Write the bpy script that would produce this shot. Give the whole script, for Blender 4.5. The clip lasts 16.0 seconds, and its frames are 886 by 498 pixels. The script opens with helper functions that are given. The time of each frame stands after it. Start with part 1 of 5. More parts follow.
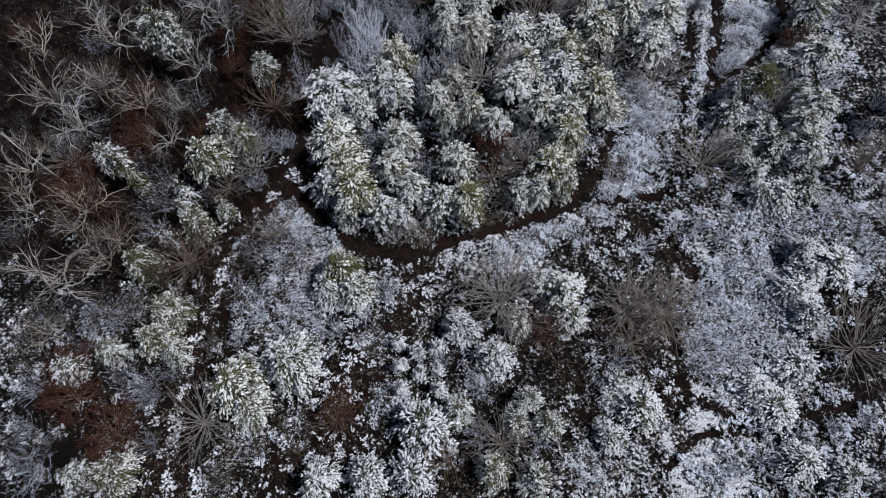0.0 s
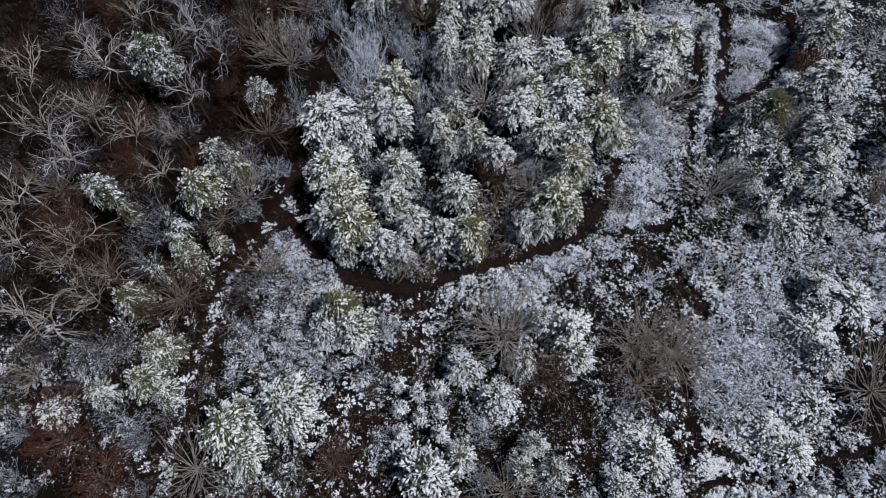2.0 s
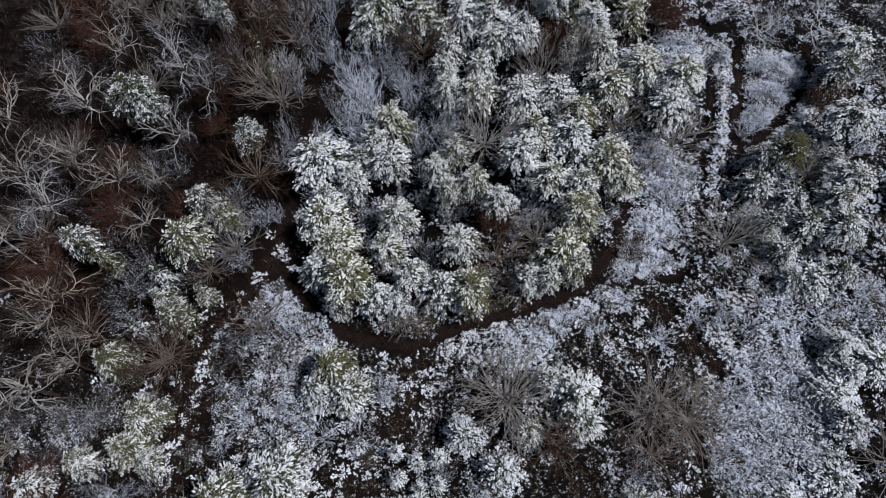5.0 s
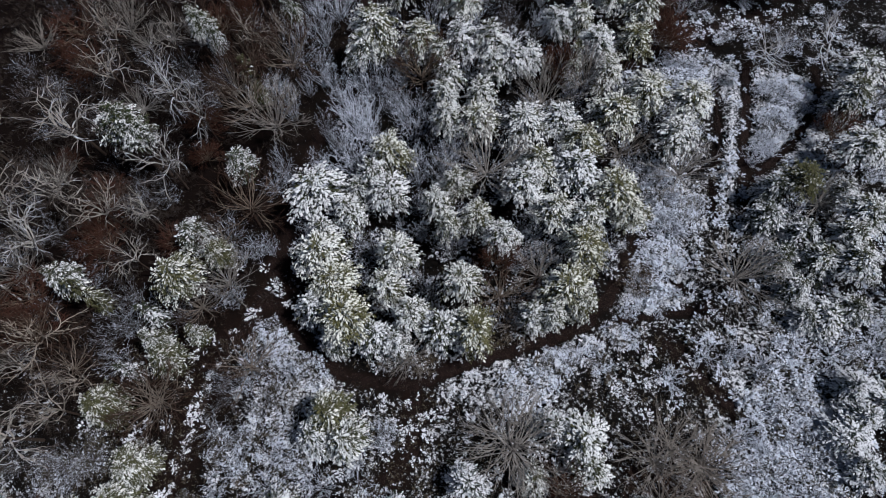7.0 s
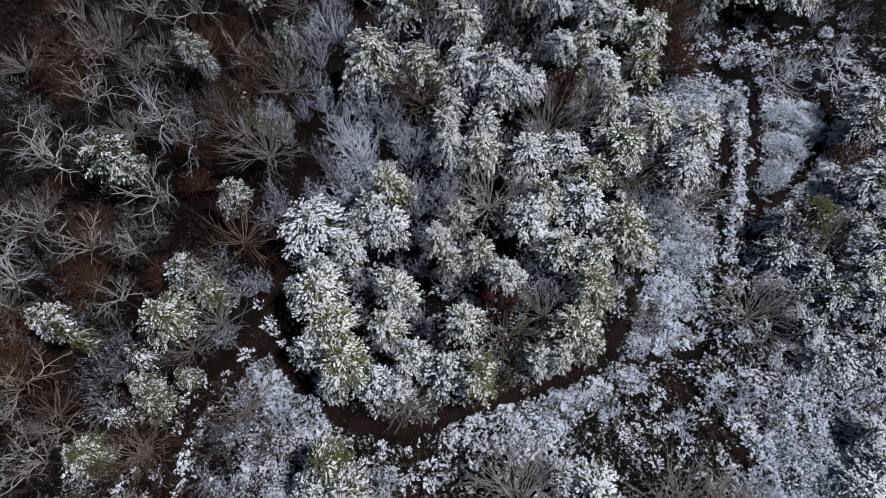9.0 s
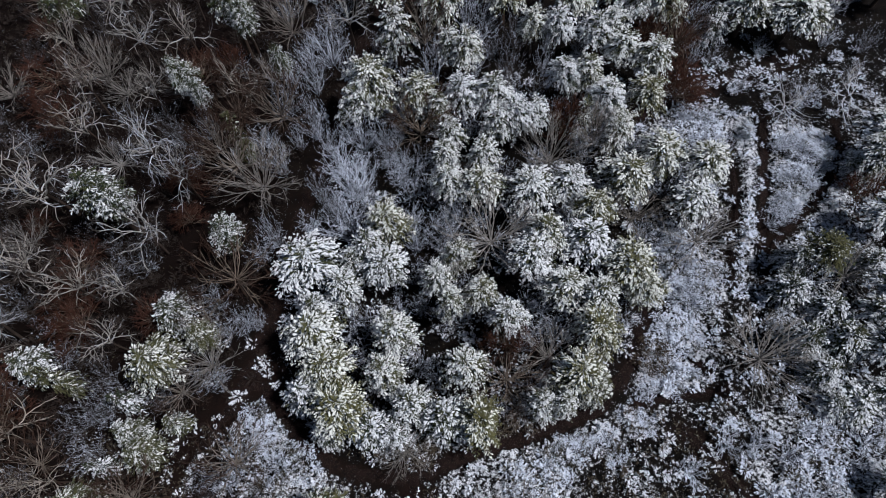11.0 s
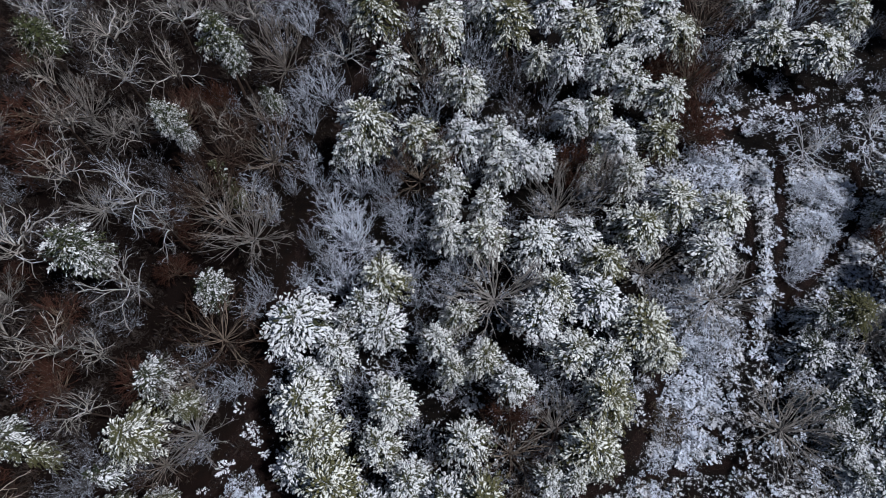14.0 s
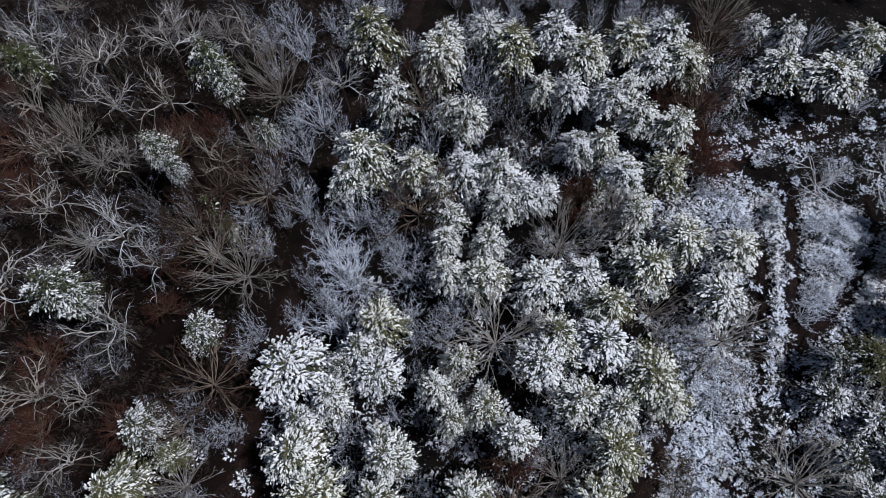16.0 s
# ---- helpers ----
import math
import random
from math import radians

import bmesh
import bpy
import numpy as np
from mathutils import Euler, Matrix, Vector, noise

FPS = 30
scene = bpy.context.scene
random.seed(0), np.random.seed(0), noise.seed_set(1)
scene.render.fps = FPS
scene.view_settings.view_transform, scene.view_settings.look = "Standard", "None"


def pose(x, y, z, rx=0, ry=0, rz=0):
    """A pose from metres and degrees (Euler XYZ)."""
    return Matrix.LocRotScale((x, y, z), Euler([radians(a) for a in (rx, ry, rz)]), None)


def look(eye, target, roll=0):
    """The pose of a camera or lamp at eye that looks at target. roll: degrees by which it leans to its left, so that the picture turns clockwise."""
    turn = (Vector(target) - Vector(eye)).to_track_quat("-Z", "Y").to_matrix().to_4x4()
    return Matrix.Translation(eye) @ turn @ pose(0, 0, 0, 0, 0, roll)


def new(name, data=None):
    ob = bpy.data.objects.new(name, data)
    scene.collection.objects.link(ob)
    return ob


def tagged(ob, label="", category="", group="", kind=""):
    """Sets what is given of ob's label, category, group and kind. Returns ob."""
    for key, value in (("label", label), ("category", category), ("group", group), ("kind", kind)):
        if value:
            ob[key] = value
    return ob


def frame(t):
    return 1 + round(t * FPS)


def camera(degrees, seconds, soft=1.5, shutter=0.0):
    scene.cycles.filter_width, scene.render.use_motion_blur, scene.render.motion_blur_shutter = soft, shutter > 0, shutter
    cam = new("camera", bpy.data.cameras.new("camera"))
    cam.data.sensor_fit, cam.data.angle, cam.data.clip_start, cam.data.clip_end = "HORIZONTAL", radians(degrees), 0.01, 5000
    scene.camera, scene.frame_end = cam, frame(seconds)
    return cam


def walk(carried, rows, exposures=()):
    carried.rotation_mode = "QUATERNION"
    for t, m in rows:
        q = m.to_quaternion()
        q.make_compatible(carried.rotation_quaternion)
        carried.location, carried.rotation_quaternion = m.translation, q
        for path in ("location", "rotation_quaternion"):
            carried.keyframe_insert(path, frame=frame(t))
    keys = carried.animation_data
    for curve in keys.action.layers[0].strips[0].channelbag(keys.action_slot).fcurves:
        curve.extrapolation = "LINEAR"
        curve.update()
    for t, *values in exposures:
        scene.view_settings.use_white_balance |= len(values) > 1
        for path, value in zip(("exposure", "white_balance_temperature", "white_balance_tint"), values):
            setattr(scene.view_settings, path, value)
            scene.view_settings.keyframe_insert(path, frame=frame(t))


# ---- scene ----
cam = camera(76.4, 16.0, soft=1.05)
PATH = [
    (0, (0.509, -26.551, 37.846), (0.444, -25.704, 36.036), -4.8),
    (0.5, (0.454, -25.884, 37.778), (0.39, -25.035, 35.968), -4.8),
    (1, (0.397, -25.196, 37.714), (0.335, -24.346, 35.905), -4.7),
    (1.5, (0.374, -24.471, 37.677), (0.313, -23.623, 35.867), -4.7),
    (2, (0.372, -23.706, 37.655), (0.31, -22.861, 35.844), -4.7),
    (2.5, (0.313, -22.861, 37.628), (0.254, -22.022, 35.813), -4.6),
    (3, (0.3, -22.034, 37.584), (0.241, -21.201, 35.766), -4.6),
    (3.5, (0.338, -21.284, 37.541), (0.277, -20.453, 35.723), -4.8),
    (4, (0.413, -20.545, 37.479), (0.349, -19.715, 35.661), -5.0),
    (6.5, (0.251, -17.042, 37.197), (0.196, -16.214, 35.378), -4.7),
    (7, (0.122, -16.267, 37.129), (0.072, -15.443, 35.307), -4.4),
    (7.5, (-0.031, -15.491, 37.065), (-0.074, -14.669, 35.242), -3.9),
    (8, (-0.185, -14.741, 37.005), (-0.221, -13.922, 35.18), -3.5),
    (8.5, (-0.297, -13.991, 36.97), (-0.329, -13.174, 35.145), -3.2),
    (9, (-0.403, -13.262, 36.893), (-0.429, -12.445, 35.067), -2.9),
    (11.5, (-0.41, -10.036, 36.385), (-0.433, -9.203, 34.567), -2.8),
    (12, (-0.379, -9.332, 36.292), (-0.404, -8.497, 34.475), -2.9),
    (12.5, (-0.379, -8.651, 36.202), (-0.404, -7.814, 34.386), -2.9),
    (13, (-0.407, -7.981, 36.135), (-0.431, -7.144, 34.319), -2.8),
    (13.5, (-0.399, -7.255, 36.087), (-0.422, -6.419, 34.27), -2.7),
    (14, (-0.408, -6.489, 36.063), (-0.429, -5.657, 34.244), -2.6),
    (14.5, (-0.397, -5.773, 36.009), (-0.419, -4.94, 34.191), -2.5),
    (15, (-0.371, -5.131, 35.91), (-0.393, -4.296, 34.094), -2.6),
    (15.5, (-0.348, -4.495, 35.813), (-0.37, -3.655, 33.998), -2.5),
    (16, (-0.341, -3.833, 35.745), (-0.362, -2.992, 33.931), -2.4),
]
walk(cam, [(t, look(eye, target, roll)) for t, eye, target, roll in PATH], [(0, -0.13, 5180, 10), (7, -0.09, 5160, 10), (16, -0.03, 5070, 10)])

# ---------------------------------------------------------------- light
SUN_EL, SUN_AZ = 56.0, 96.0  # degrees; azimuth clockwise from +y
wd = bpy.data.worlds.new("winter_sky")
scene.world = wd
wd.use_nodes = True
_n = wd.node_tree.nodes
_sky = _n.new("ShaderNodeTexSky")
_sky.sky_type, _sky.sun_disc = "NISHITA", False
_sky.sun_elevation, _sky.sun_rotation = radians(SUN_EL), radians(SUN_AZ)
_sky.air_density, _sky.dust_density = 1.0, 2.5
_n["Background"].inputs["Strength"].default_value = 0.0245
wd.node_tree.links.new(_sky.outputs[0], _n["Background"].inputs["Color"])
sun = new("sun", bpy.data.lights.new("sun", "SUN"))
sun.data.energy, sun.data.angle, sun.data.color = 4.55, radians(4), (1.0, 0.885, 0.77)
sun.matrix_world = look((0, 0, 0), (-math.sin(radians(SUN_AZ)) * math.cos(radians(SUN_EL)), -math.cos(radians(SUN_AZ)) * math.cos(radians(SUN_EL)), -math.sin(radians(SUN_EL))))


# ---------------------------------------------------------------- materials
class Nodes:
    """Short hand for a node material."""

    def __init__(self, name, rough=0.8):
        self.mat = bpy.data.materials.new(name)
        self.mat.use_nodes = True
        self.t = self.mat.node_tree
        self.bsdf = self.t.nodes["Principled BSDF"]
        self.bsdf.inputs["Roughness"].default_value = rough
        self.bsdf.inputs["Specular IOR Level"].default_value = 0.06

    def node(self, kind, **sockets):
        n = self.t.nodes.new(kind)
        for key, v in sockets.items():
            self.plug(n.inputs[key.replace("_", " ")], v)
        return n

    def plug(self, socket, v):
        if isinstance(v, bpy.types.NodeSocket):
            self.t.links.new(v, socket)
        else:
            socket.default_value = v

    def math(self, op, a, b=0.0, clamp=False):
        n = self.t.nodes.new("ShaderNodeMath")
        n.operation, n.use_clamp = op, clamp
        self.plug(n.inputs[0], a), self.plug(n.inputs[1], b)
        return n.outputs[0]

    def noise(self, scale, detail=3.0, rough=0.55, where=None):
        n = self.node("ShaderNodeTexNoise", Scale=scale, Detail=detail, Roughness=rough)
        if where is not None:
            self.plug(n.inputs["Vector"], where)
        return n.outputs["Fac"]

    def step(self, v, lo, hi):
        n = self.t.nodes.new("ShaderNodeMapRange")
        n.interpolation_type = "SMOOTHSTEP"
        for s, x in zip(("Value", "From Min", "From Max"), (v, lo, hi)):
            self.plug(n.inputs[s], x)
        return n.outputs["Result"]

    def mix(self, fac, a, b):
        n = self.t.nodes.new("ShaderNodeMix")
        n.data_type = "RGBA"
        self.plug(n.inputs[0], fac), self.plug(n.inputs[6], a), self.plug(n.inputs[7], b)
        return n.outputs[2]

    def place(self):
        return self.node("ShaderNodeNewGeometry").outputs["Position"]

    def normal(self):
        s = self.node("ShaderNodeSeparateXYZ", Vector=self.node("ShaderNodeNewGeometry").outputs["Normal"])
        return s.outputs

    def island(self):
        return self.node("ShaderNodeNewGeometry").outputs["Random Per Island"]

    def tint(self):
        """The thing's own numbers: snow load, warmth, and a random one."""
        o = self.node("ShaderNodeObjectInfo")
        s = self.node("ShaderNodeSeparateColor", Color=o.outputs["Color"])
        return s.outputs[0], s.outputs[1], o.outputs["Random"]

    def done(self, color, bump=None, size=0.02):
        self.plug(self.bsdf.inputs["Base Color"], color)
        if bump is not None:
            b = self.node("ShaderNodeBump", Strength=0.6, Distance=size, Height=bump)
            self.plug(self.bsdf.inputs["Normal"], b.outputs[0])
        return self.mat


def attribute(m, name):
    n = m.t.nodes.new("ShaderNodeAttribute")
    n.attribute_name = name
    return n.outputs["Fac"]


# warm snow and bluish frost: sunlit and shaded tints put into the colours
SNOW = (0.94, 0.92, 0.89, 1)
SNOW_OLD = (0.56, 0.565, 0.59, 1)
SHADE_FROST, SHADE_FROST_OLD = (0.88, 0.90, 0.96, 1), (0.50, 0.53, 0.60, 1)


def foliage_material(name, dark, olive):
    """Evergreen sprays with snow on what faces up and towards -x."""
    m = Nodes(name, 0.75)
    load, green, rnd = m.tint()
    nx, ny, nz = m.normal()
    p = m.place()
    isl = m.island()
    lean = m.math("ADD", m.math("MULTIPLY", nz, 0.5), m.math("MULTIPLY", nx, m.math("SUBTRACT", -0.15, m.math("MULTIPLY", green, 0.3))))
    patch = m.math("MULTIPLY", m.math("SUBTRACT", m.noise(0.9, 2.0, where=p), 0.5), 0.8)
    v = m.math("ADD", lean, patch)
    v = m.math("ADD", v, m.math("MULTIPLY", m.math("SUBTRACT", isl, 0.5), 0.45))
    v = m.math("ADD", v, m.math("MULTIPLY", m.math("SUBTRACT", attribute(m, "bough"), 0.45), 0.7))
    v = m.math("ADD", v, m.math("MULTIPLY", m.math("SUBTRACT", attribute(m, "tip"), 0.35), 0.5))
    v = m.math("ADD", v, m.math("MULTIPLY", m.math("SUBTRACT", load, 0.7), 0.7))
    v = m.math("ADD", v, m.math("MULTIPLY", m.math("SUBTRACT", m.noise(7.0, 3.0, 0.6, p), 0.5), 1.3))
    v = m.math("SUBTRACT", v, m.math("MULTIPLY", green, 0.1))
    fac = m.step(v, 0.17, 0.64)
    leaf = m.mix(m.math("MULTIPLY", green, m.noise(1.3, 2.0, where=p)), dark, olive)
    leaf = m.mix(m.math("MULTIPLY", isl, 0.35), leaf, (0.10, 0.085, 0.035, 1))
    snow = m.mix(m.noise(5.0, 3.0, where=p), SNOW_OLD, SNOW)
    snow = m.mix(m.math("MULTIPLY", green, 0.6), snow, (0.84, 0.82, 0.64, 1))  # thin frost over yellow-green needles, yellowed further to paint in warm sun
    return m.done(m.mix(fac, leaf, snow), m.noise(30.0, 2.0, where=p), 0.02)


def twig_material(name, grey, brown, lo=0.3, hi=0.75):
    """Bare bark, pale or brown, with a thin line of snow on top."""
    m = Nodes(name, 0.85)
    load, warm, rnd = m.tint()
    nx, ny, nz = m.normal()
    p = m.place()
    isl = m.island()
    v = m.math("ADD", nz, m.math("MULTIPLY", m.math("SUBTRACT", load, 0.5), 1.3))
    v = m.math("ADD", v, m.math("MULTIPLY", m.math("SUBTRACT", isl, 0.5), 0.4))
    v = m.math("ADD", v, m.math("MULTIPLY", m.math("SUBTRACT", m.noise(2.6, 3.0, where=p), 0.5), 1.5))
    fac = m.step(v, lo, hi)
    bark = m.mix(warm, grey, brown)
    bark = m.mix(m.noise(9.0, 3.0, where=p), m.mix(0.55, bark, (0.01, 0.008, 0.006, 1)), bark)
    snow = m.mix(m.noise(5.0, 2.0, where=p), SHADE_FROST_OLD, SHADE_FROST)
    return m.done(m.mix(fac, bark, snow), m.noise(40.0, 2.0, where=p), 0.01)


LEAF = foliage_material("snowy_needles", (0.012, 0.019, 0.012, 1), (0.16, 0.145, 0.055, 1))
HOLLY = foliage_material("snowy_broad_leaves", (0.012, 0.02, 0.010, 1), (0.10, 0.11, 0.035, 1))
TWIG = twig_material("winter_twigs", (0.105, 0.09, 0.075, 1), (0.06, 0.034, 0.021, 1), 0.72, 1.25)
FROST = twig_material("frosted_twigs", (0.09, 0.082, 0.078, 1), (0.055, 0.032, 0.02, 1), 0.18, 0.86)
BARK = twig_material("pale_bark", (0.60, 0.56, 0.49, 1), (0.47, 0.39, 0.30, 1), 0.5, 1.15)
DEAD = twig_material("rusty_dead_leaves", (0.045, 0.027, 0.02, 1), (0.078, 0.034, 0.021, 1), 0.95, 1.35)
DARK_TWIG = twig_material("dark_dead_stems", (0.036, 0.029, 0.024, 1), (0.03, 0.016, 0.010, 1), 0.8, 1.3)
STEM = twig_material("pale_stems", (0.34, 0.315, 0.28, 1), (0.22, 0.165, 0.115, 1), 0.75, 1.25)
BROWN = twig_material("brown_twigs", (0.055, 0.037, 0.027, 1), (0.068, 0.038, 0.025, 1), 0.95, 1.35)
TRUNK = twig_material("conifer_bark", (0.06, 0.045, 0.035, 1), (0.07, 0.045, 0.03, 1), 0.8, 1.2)


def ground_material():
    m = Nodes("forest_floor", 0.9)
    p = m.place()
    cover, soil = attribute(m, "cover"), attribute(m, "soil")
    fine = m.noise(4.2, 6.0, 0.70, p)
    wide = m.noise(0.7, 3.0, 0.5, p)
    grain = m.noise(15.0, 4.0, 0.7, p)
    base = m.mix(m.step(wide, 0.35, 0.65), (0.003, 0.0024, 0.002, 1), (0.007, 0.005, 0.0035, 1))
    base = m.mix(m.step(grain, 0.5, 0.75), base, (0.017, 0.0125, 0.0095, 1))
    # fallen leaves coloured near black in place of the bare trees' shade
    base = m.mix(attribute(m, "shaded_litter"), base, m.mix(grain, (0.0015, 0.001, 0.0008, 1), (0.010, 0.0055, 0.004, 1)))
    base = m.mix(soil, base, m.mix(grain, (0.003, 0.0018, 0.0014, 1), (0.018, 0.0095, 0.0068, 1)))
    lump = m.math("ADD", m.math("MULTIPLY", fine, 0.85), m.math("ADD", m.math("MULTIPLY", wide, 0.25), m.math("MULTIPLY", grain, 0.35)))
    edge = m.math("SUBTRACT", 0.96, m.math("MULTIPLY", cover, 0.38))
    fac = m.step(lump, edge, m.math("ADD", edge, 0.09))
    fac = m.math("MULTIPLY", fac, m.math("SUBTRACT", 1.0, m.math("MULTIPLY", m.step(m.noise(9.0, 4.0, 0.7, p), 0.5, 0.62), 0.8)))
    snow = m.mix(m.noise(6.0, 3.0, where=p), SNOW_OLD, SNOW)
    return m.done(m.mix(fac, base, snow), m.math("ADD", m.math("ADD", fine, grain), m.math("MULTIPLY", fac, 0.6)), 0.12)


def soil_material():
    m = Nodes("trodden_soil", 0.8)
    p = m.place()
    edge = attribute(m, "edge")
    fine, grit = m.noise(6.0, 5.0, 0.65, p), m.noise(19.0, 4.0, 0.8, p)
    base = m.mix(m.step(m.noise(2.2, 4.0, 0.65, p), 0.35, 0.65), (0.0022, 0.0015, 0.0013, 1), (0.011, 0.006, 0.005, 1))
    base = m.mix(m.step(grit, 0.45, 0.7), base, (0.022, 0.0125, 0.0095, 1))
    base = m.mix(m.step(m.noise(31.0, 2.0, where=p), 0.6, 0.7), base, (0.075, 0.052, 0.037, 1))
    lump = m.math("ADD", m.math("MULTIPLY", m.noise(5.0, 6.0, 0.72, p), 0.75), m.math("MULTIPLY", grit, 0.25))
    lim = m.math("SUBTRACT", 0.64, m.math("MULTIPLY", edge, 0.24))
    fac = m.step(lump, lim, m.math("ADD", lim, 0.05))
    return m.done(m.mix(fac, base, m.mix(grit, SNOW_OLD, SNOW)), m.math("ADD", fine, grit), 0.08)


def cover_material():
    """Brambles, heath and grass tufts under snow."""
    m = Nodes("snowed_undergrowth", 0.8)
    load, warm, rnd = m.tint()
    nx, ny, nz = m.normal()
    p, isl = m.place(), m.island()
    v = m.math("ADD", m.math("MULTIPLY", nz, 0.5), m.math("MULTIPLY", m.math("SUBTRACT", isl, 0.5), 0.25))
    v = m.math("ADD", v, m.math("MULTIPLY", m.math("SUBTRACT", load, 0.6), 0.7))
    v = m.math("ADD", v, m.math("MULTIPLY", m.math("SUBTRACT", m.noise(1.2, 3.0, where=p), 0.5), 1.2))
    v = m.math("ADD", v, m.math("MULTIPLY", m.math("SUBTRACT", m.noise(4.5, 3.0, 0.65, p), 0.5), 1.5))
    fac = m.step(v, 0.31, 0.58)
    stem = m.mix(isl, (0.020, 0.015, 0.010, 1), (0.085, 0.075, 0.05, 1))
    stem = m.mix(m.math("MULTIPLY", warm, 0.6), stem, (0.07, 0.045, 0.027, 1))
    # warmth moves the snow from a blue shaded tint to a sunlit one
    snow = m.mix(m.noise(4.0, 3.0, where=p), m.mix(warm, SHADE_FROST_OLD, SNOW_OLD), m.mix(warm, SHADE_FROST, SNOW))
    return m.done(m.mix(fac, stem, snow), m.noise(25.0, 2.0, where=p), 0.02)


FLOOR, SOIL, COVER = ground_material(), soil_material(), cover_material()


# ---------------------------------------------------------------- mesh helpers
def mesh_of(name, verts, tris, mat):
    verts, tris = np.asarray(verts, np.float32), np.asarray(tris, np.int32)
    me = bpy.data.meshes.new(name)
    me.vertices.add(len(verts))
    me.vertices.foreach_set("co", verts.ravel())
    me.loops.add(tris.size)
    me.loops.foreach_set("vertex_index", tris.ravel())
    me.polygons.add(len(tris))
    me.polygons.foreach_set("loop_start", np.arange(0, tris.size, tris.shape[1], dtype=np.int32))
    me.polygons.foreach_set("use_smooth", np.ones(len(tris), bool))
    me.materials.append(mat)
    me.update(calc_edges=True)
    return me


def unit(v):
    return v / np.maximum(np.linalg.norm(v, axis=-1, keepdims=True), 1e-9)


def fingers(p, d, length, width, thick):
    """Small arched sprays, ridged along the top: base p, way d, one row each."""
    d = unit(d)
    side = np.cross(d, (0, 0, 1.0))
    side = unit(np.where(np.linalg.norm(side, axis=1, keepdims=True) < 1e-3, (1.0, 0, 0), side))
    up = np.cross(side, d)
    L, W, T = (np.broadcast_to(a, (len(p),))[:, None] for a in (length, width, thick))
    v = np.stack([p, p + d * L * 0.7 - side * W / 2 - up * T * 0.6, p + d * L * 0.6 + up * T, p + d * L * 0.7 + side * W / 2 - up * T * 0.6, p + d * L - up * T * 0.8], 1)
    f = np.array([(0, 2, 1), (0, 3, 2), (1, 2, 4), (2, 3, 4)])
    return v.reshape(-1, 3), (f[None] + 5 * np.arange(len(p))[:, None, None]).reshape(-1, 3)


def leaves(p, d, length, width, thick):
    """Two-sided folded sprays, half the faces of a finger."""
    d = unit(d)
    side = np.cross(d, (0, 0, 1.0))
    side = unit(np.where(np.linalg.norm(side, axis=1, keepdims=True) < 1e-3, (1.0, 0, 0), side))
    up = np.cross(side, d)
    L, W, T = (np.broadcast_to(a, (len(p),))[:, None] for a in (length, width, thick))
    v = np.stack([p, p + d * L * 0.62 - side * W / 2 - up * T, p + d * L, p + d * L * 0.62 + side * W / 2 - up * T], 1)
    f = np.array([(0, 2, 1), (0, 3, 2)])
    return v.reshape(-1, 3), (f[None] + 4 * np.arange(len(p))[:, None, None]).reshape(-1, 3)


def joined(parts):
    vs, fs, n = [], [], 0
    for v, f in parts:
        vs.append(v), fs.append(f + n)
        n += len(v)
    return np.concatenate(vs), np.concatenate(fs)


def tube(points, radii, sides=4):
    """A tapering limb along a line of points."""
    pts, rad = np.asarray(points, float), np.asarray(radii, float)
    d = unit(np.gradient(pts, axis=0))
    a = np.cross(d, (0.31, 0.17, 0.93))
    a = unit(np.where(np.linalg.norm(a, axis=1, keepdims=True) < 1e-3, (1.0, 0, 0), a))
    b = np.cross(d, a)
    ang = np.arange(sides) * 2 * np.pi / sides
    ring = pts[:, None] + rad[:, None, None] * (np.cos(ang)[None, :, None] * a[:, None] + np.sin(ang)[None, :, None] * b[:, None])
    n = len(pts)
    if rad[-1] < 0.0085:  # runs out to a point
        v = np.concatenate([ring[:-1].reshape(-1, 3), pts[-1:]])
        n -= 1
        f = [((n - 1) * sides + j, (n - 1) * sides + (j + 1) % sides, n * sides) for j in range(sides)]
    else:
        v, f = ring.reshape(-1, 3), []
    for i in range(n - 1):
        for j in range(sides):
            k = (j + 1) % sides
            p0, p1, p2, p3 = i * sides + j, i * sides + k, (i + 1) * sides + k, (i + 1) * sides + j
            f += [(p0, p1, p2), (p0, p2, p3)]
    return v, np.array(f)


def part(name, me, parent, color=None, label=""):
    ob = new(name, me)
    ob.parent = parent
    if color:
        ob.color = color
    return tagged(ob, label)


def ground_z(x, y):
    return 0.14 * np.sin(0.23 * x + 1) * np.cos(0.19 * y) + 0.1 * np.sin(0.31 * y + 0.13 * x)


# ---------------------------------------------------------------- lines on the ground
def smooth_line(points, per=8):
    p = np.array([points[0], *points, points[-1]], float)
    out = []
    for i in range(1, len(p) - 2):
        t = np.linspace(0, 1, per, endpoint=False)[:, None]
        a, b, c, d = p[i - 1], p[i], p[i + 1], p[i + 2]
        out.append(0.5 * (2 * b + (c - a) * t + (2 * a - 5 * b + 4 * c - d) * t**2 + (3 * b - a - 3 * c + d) * t**3))
    return np.concatenate([*out, p[-1:]])


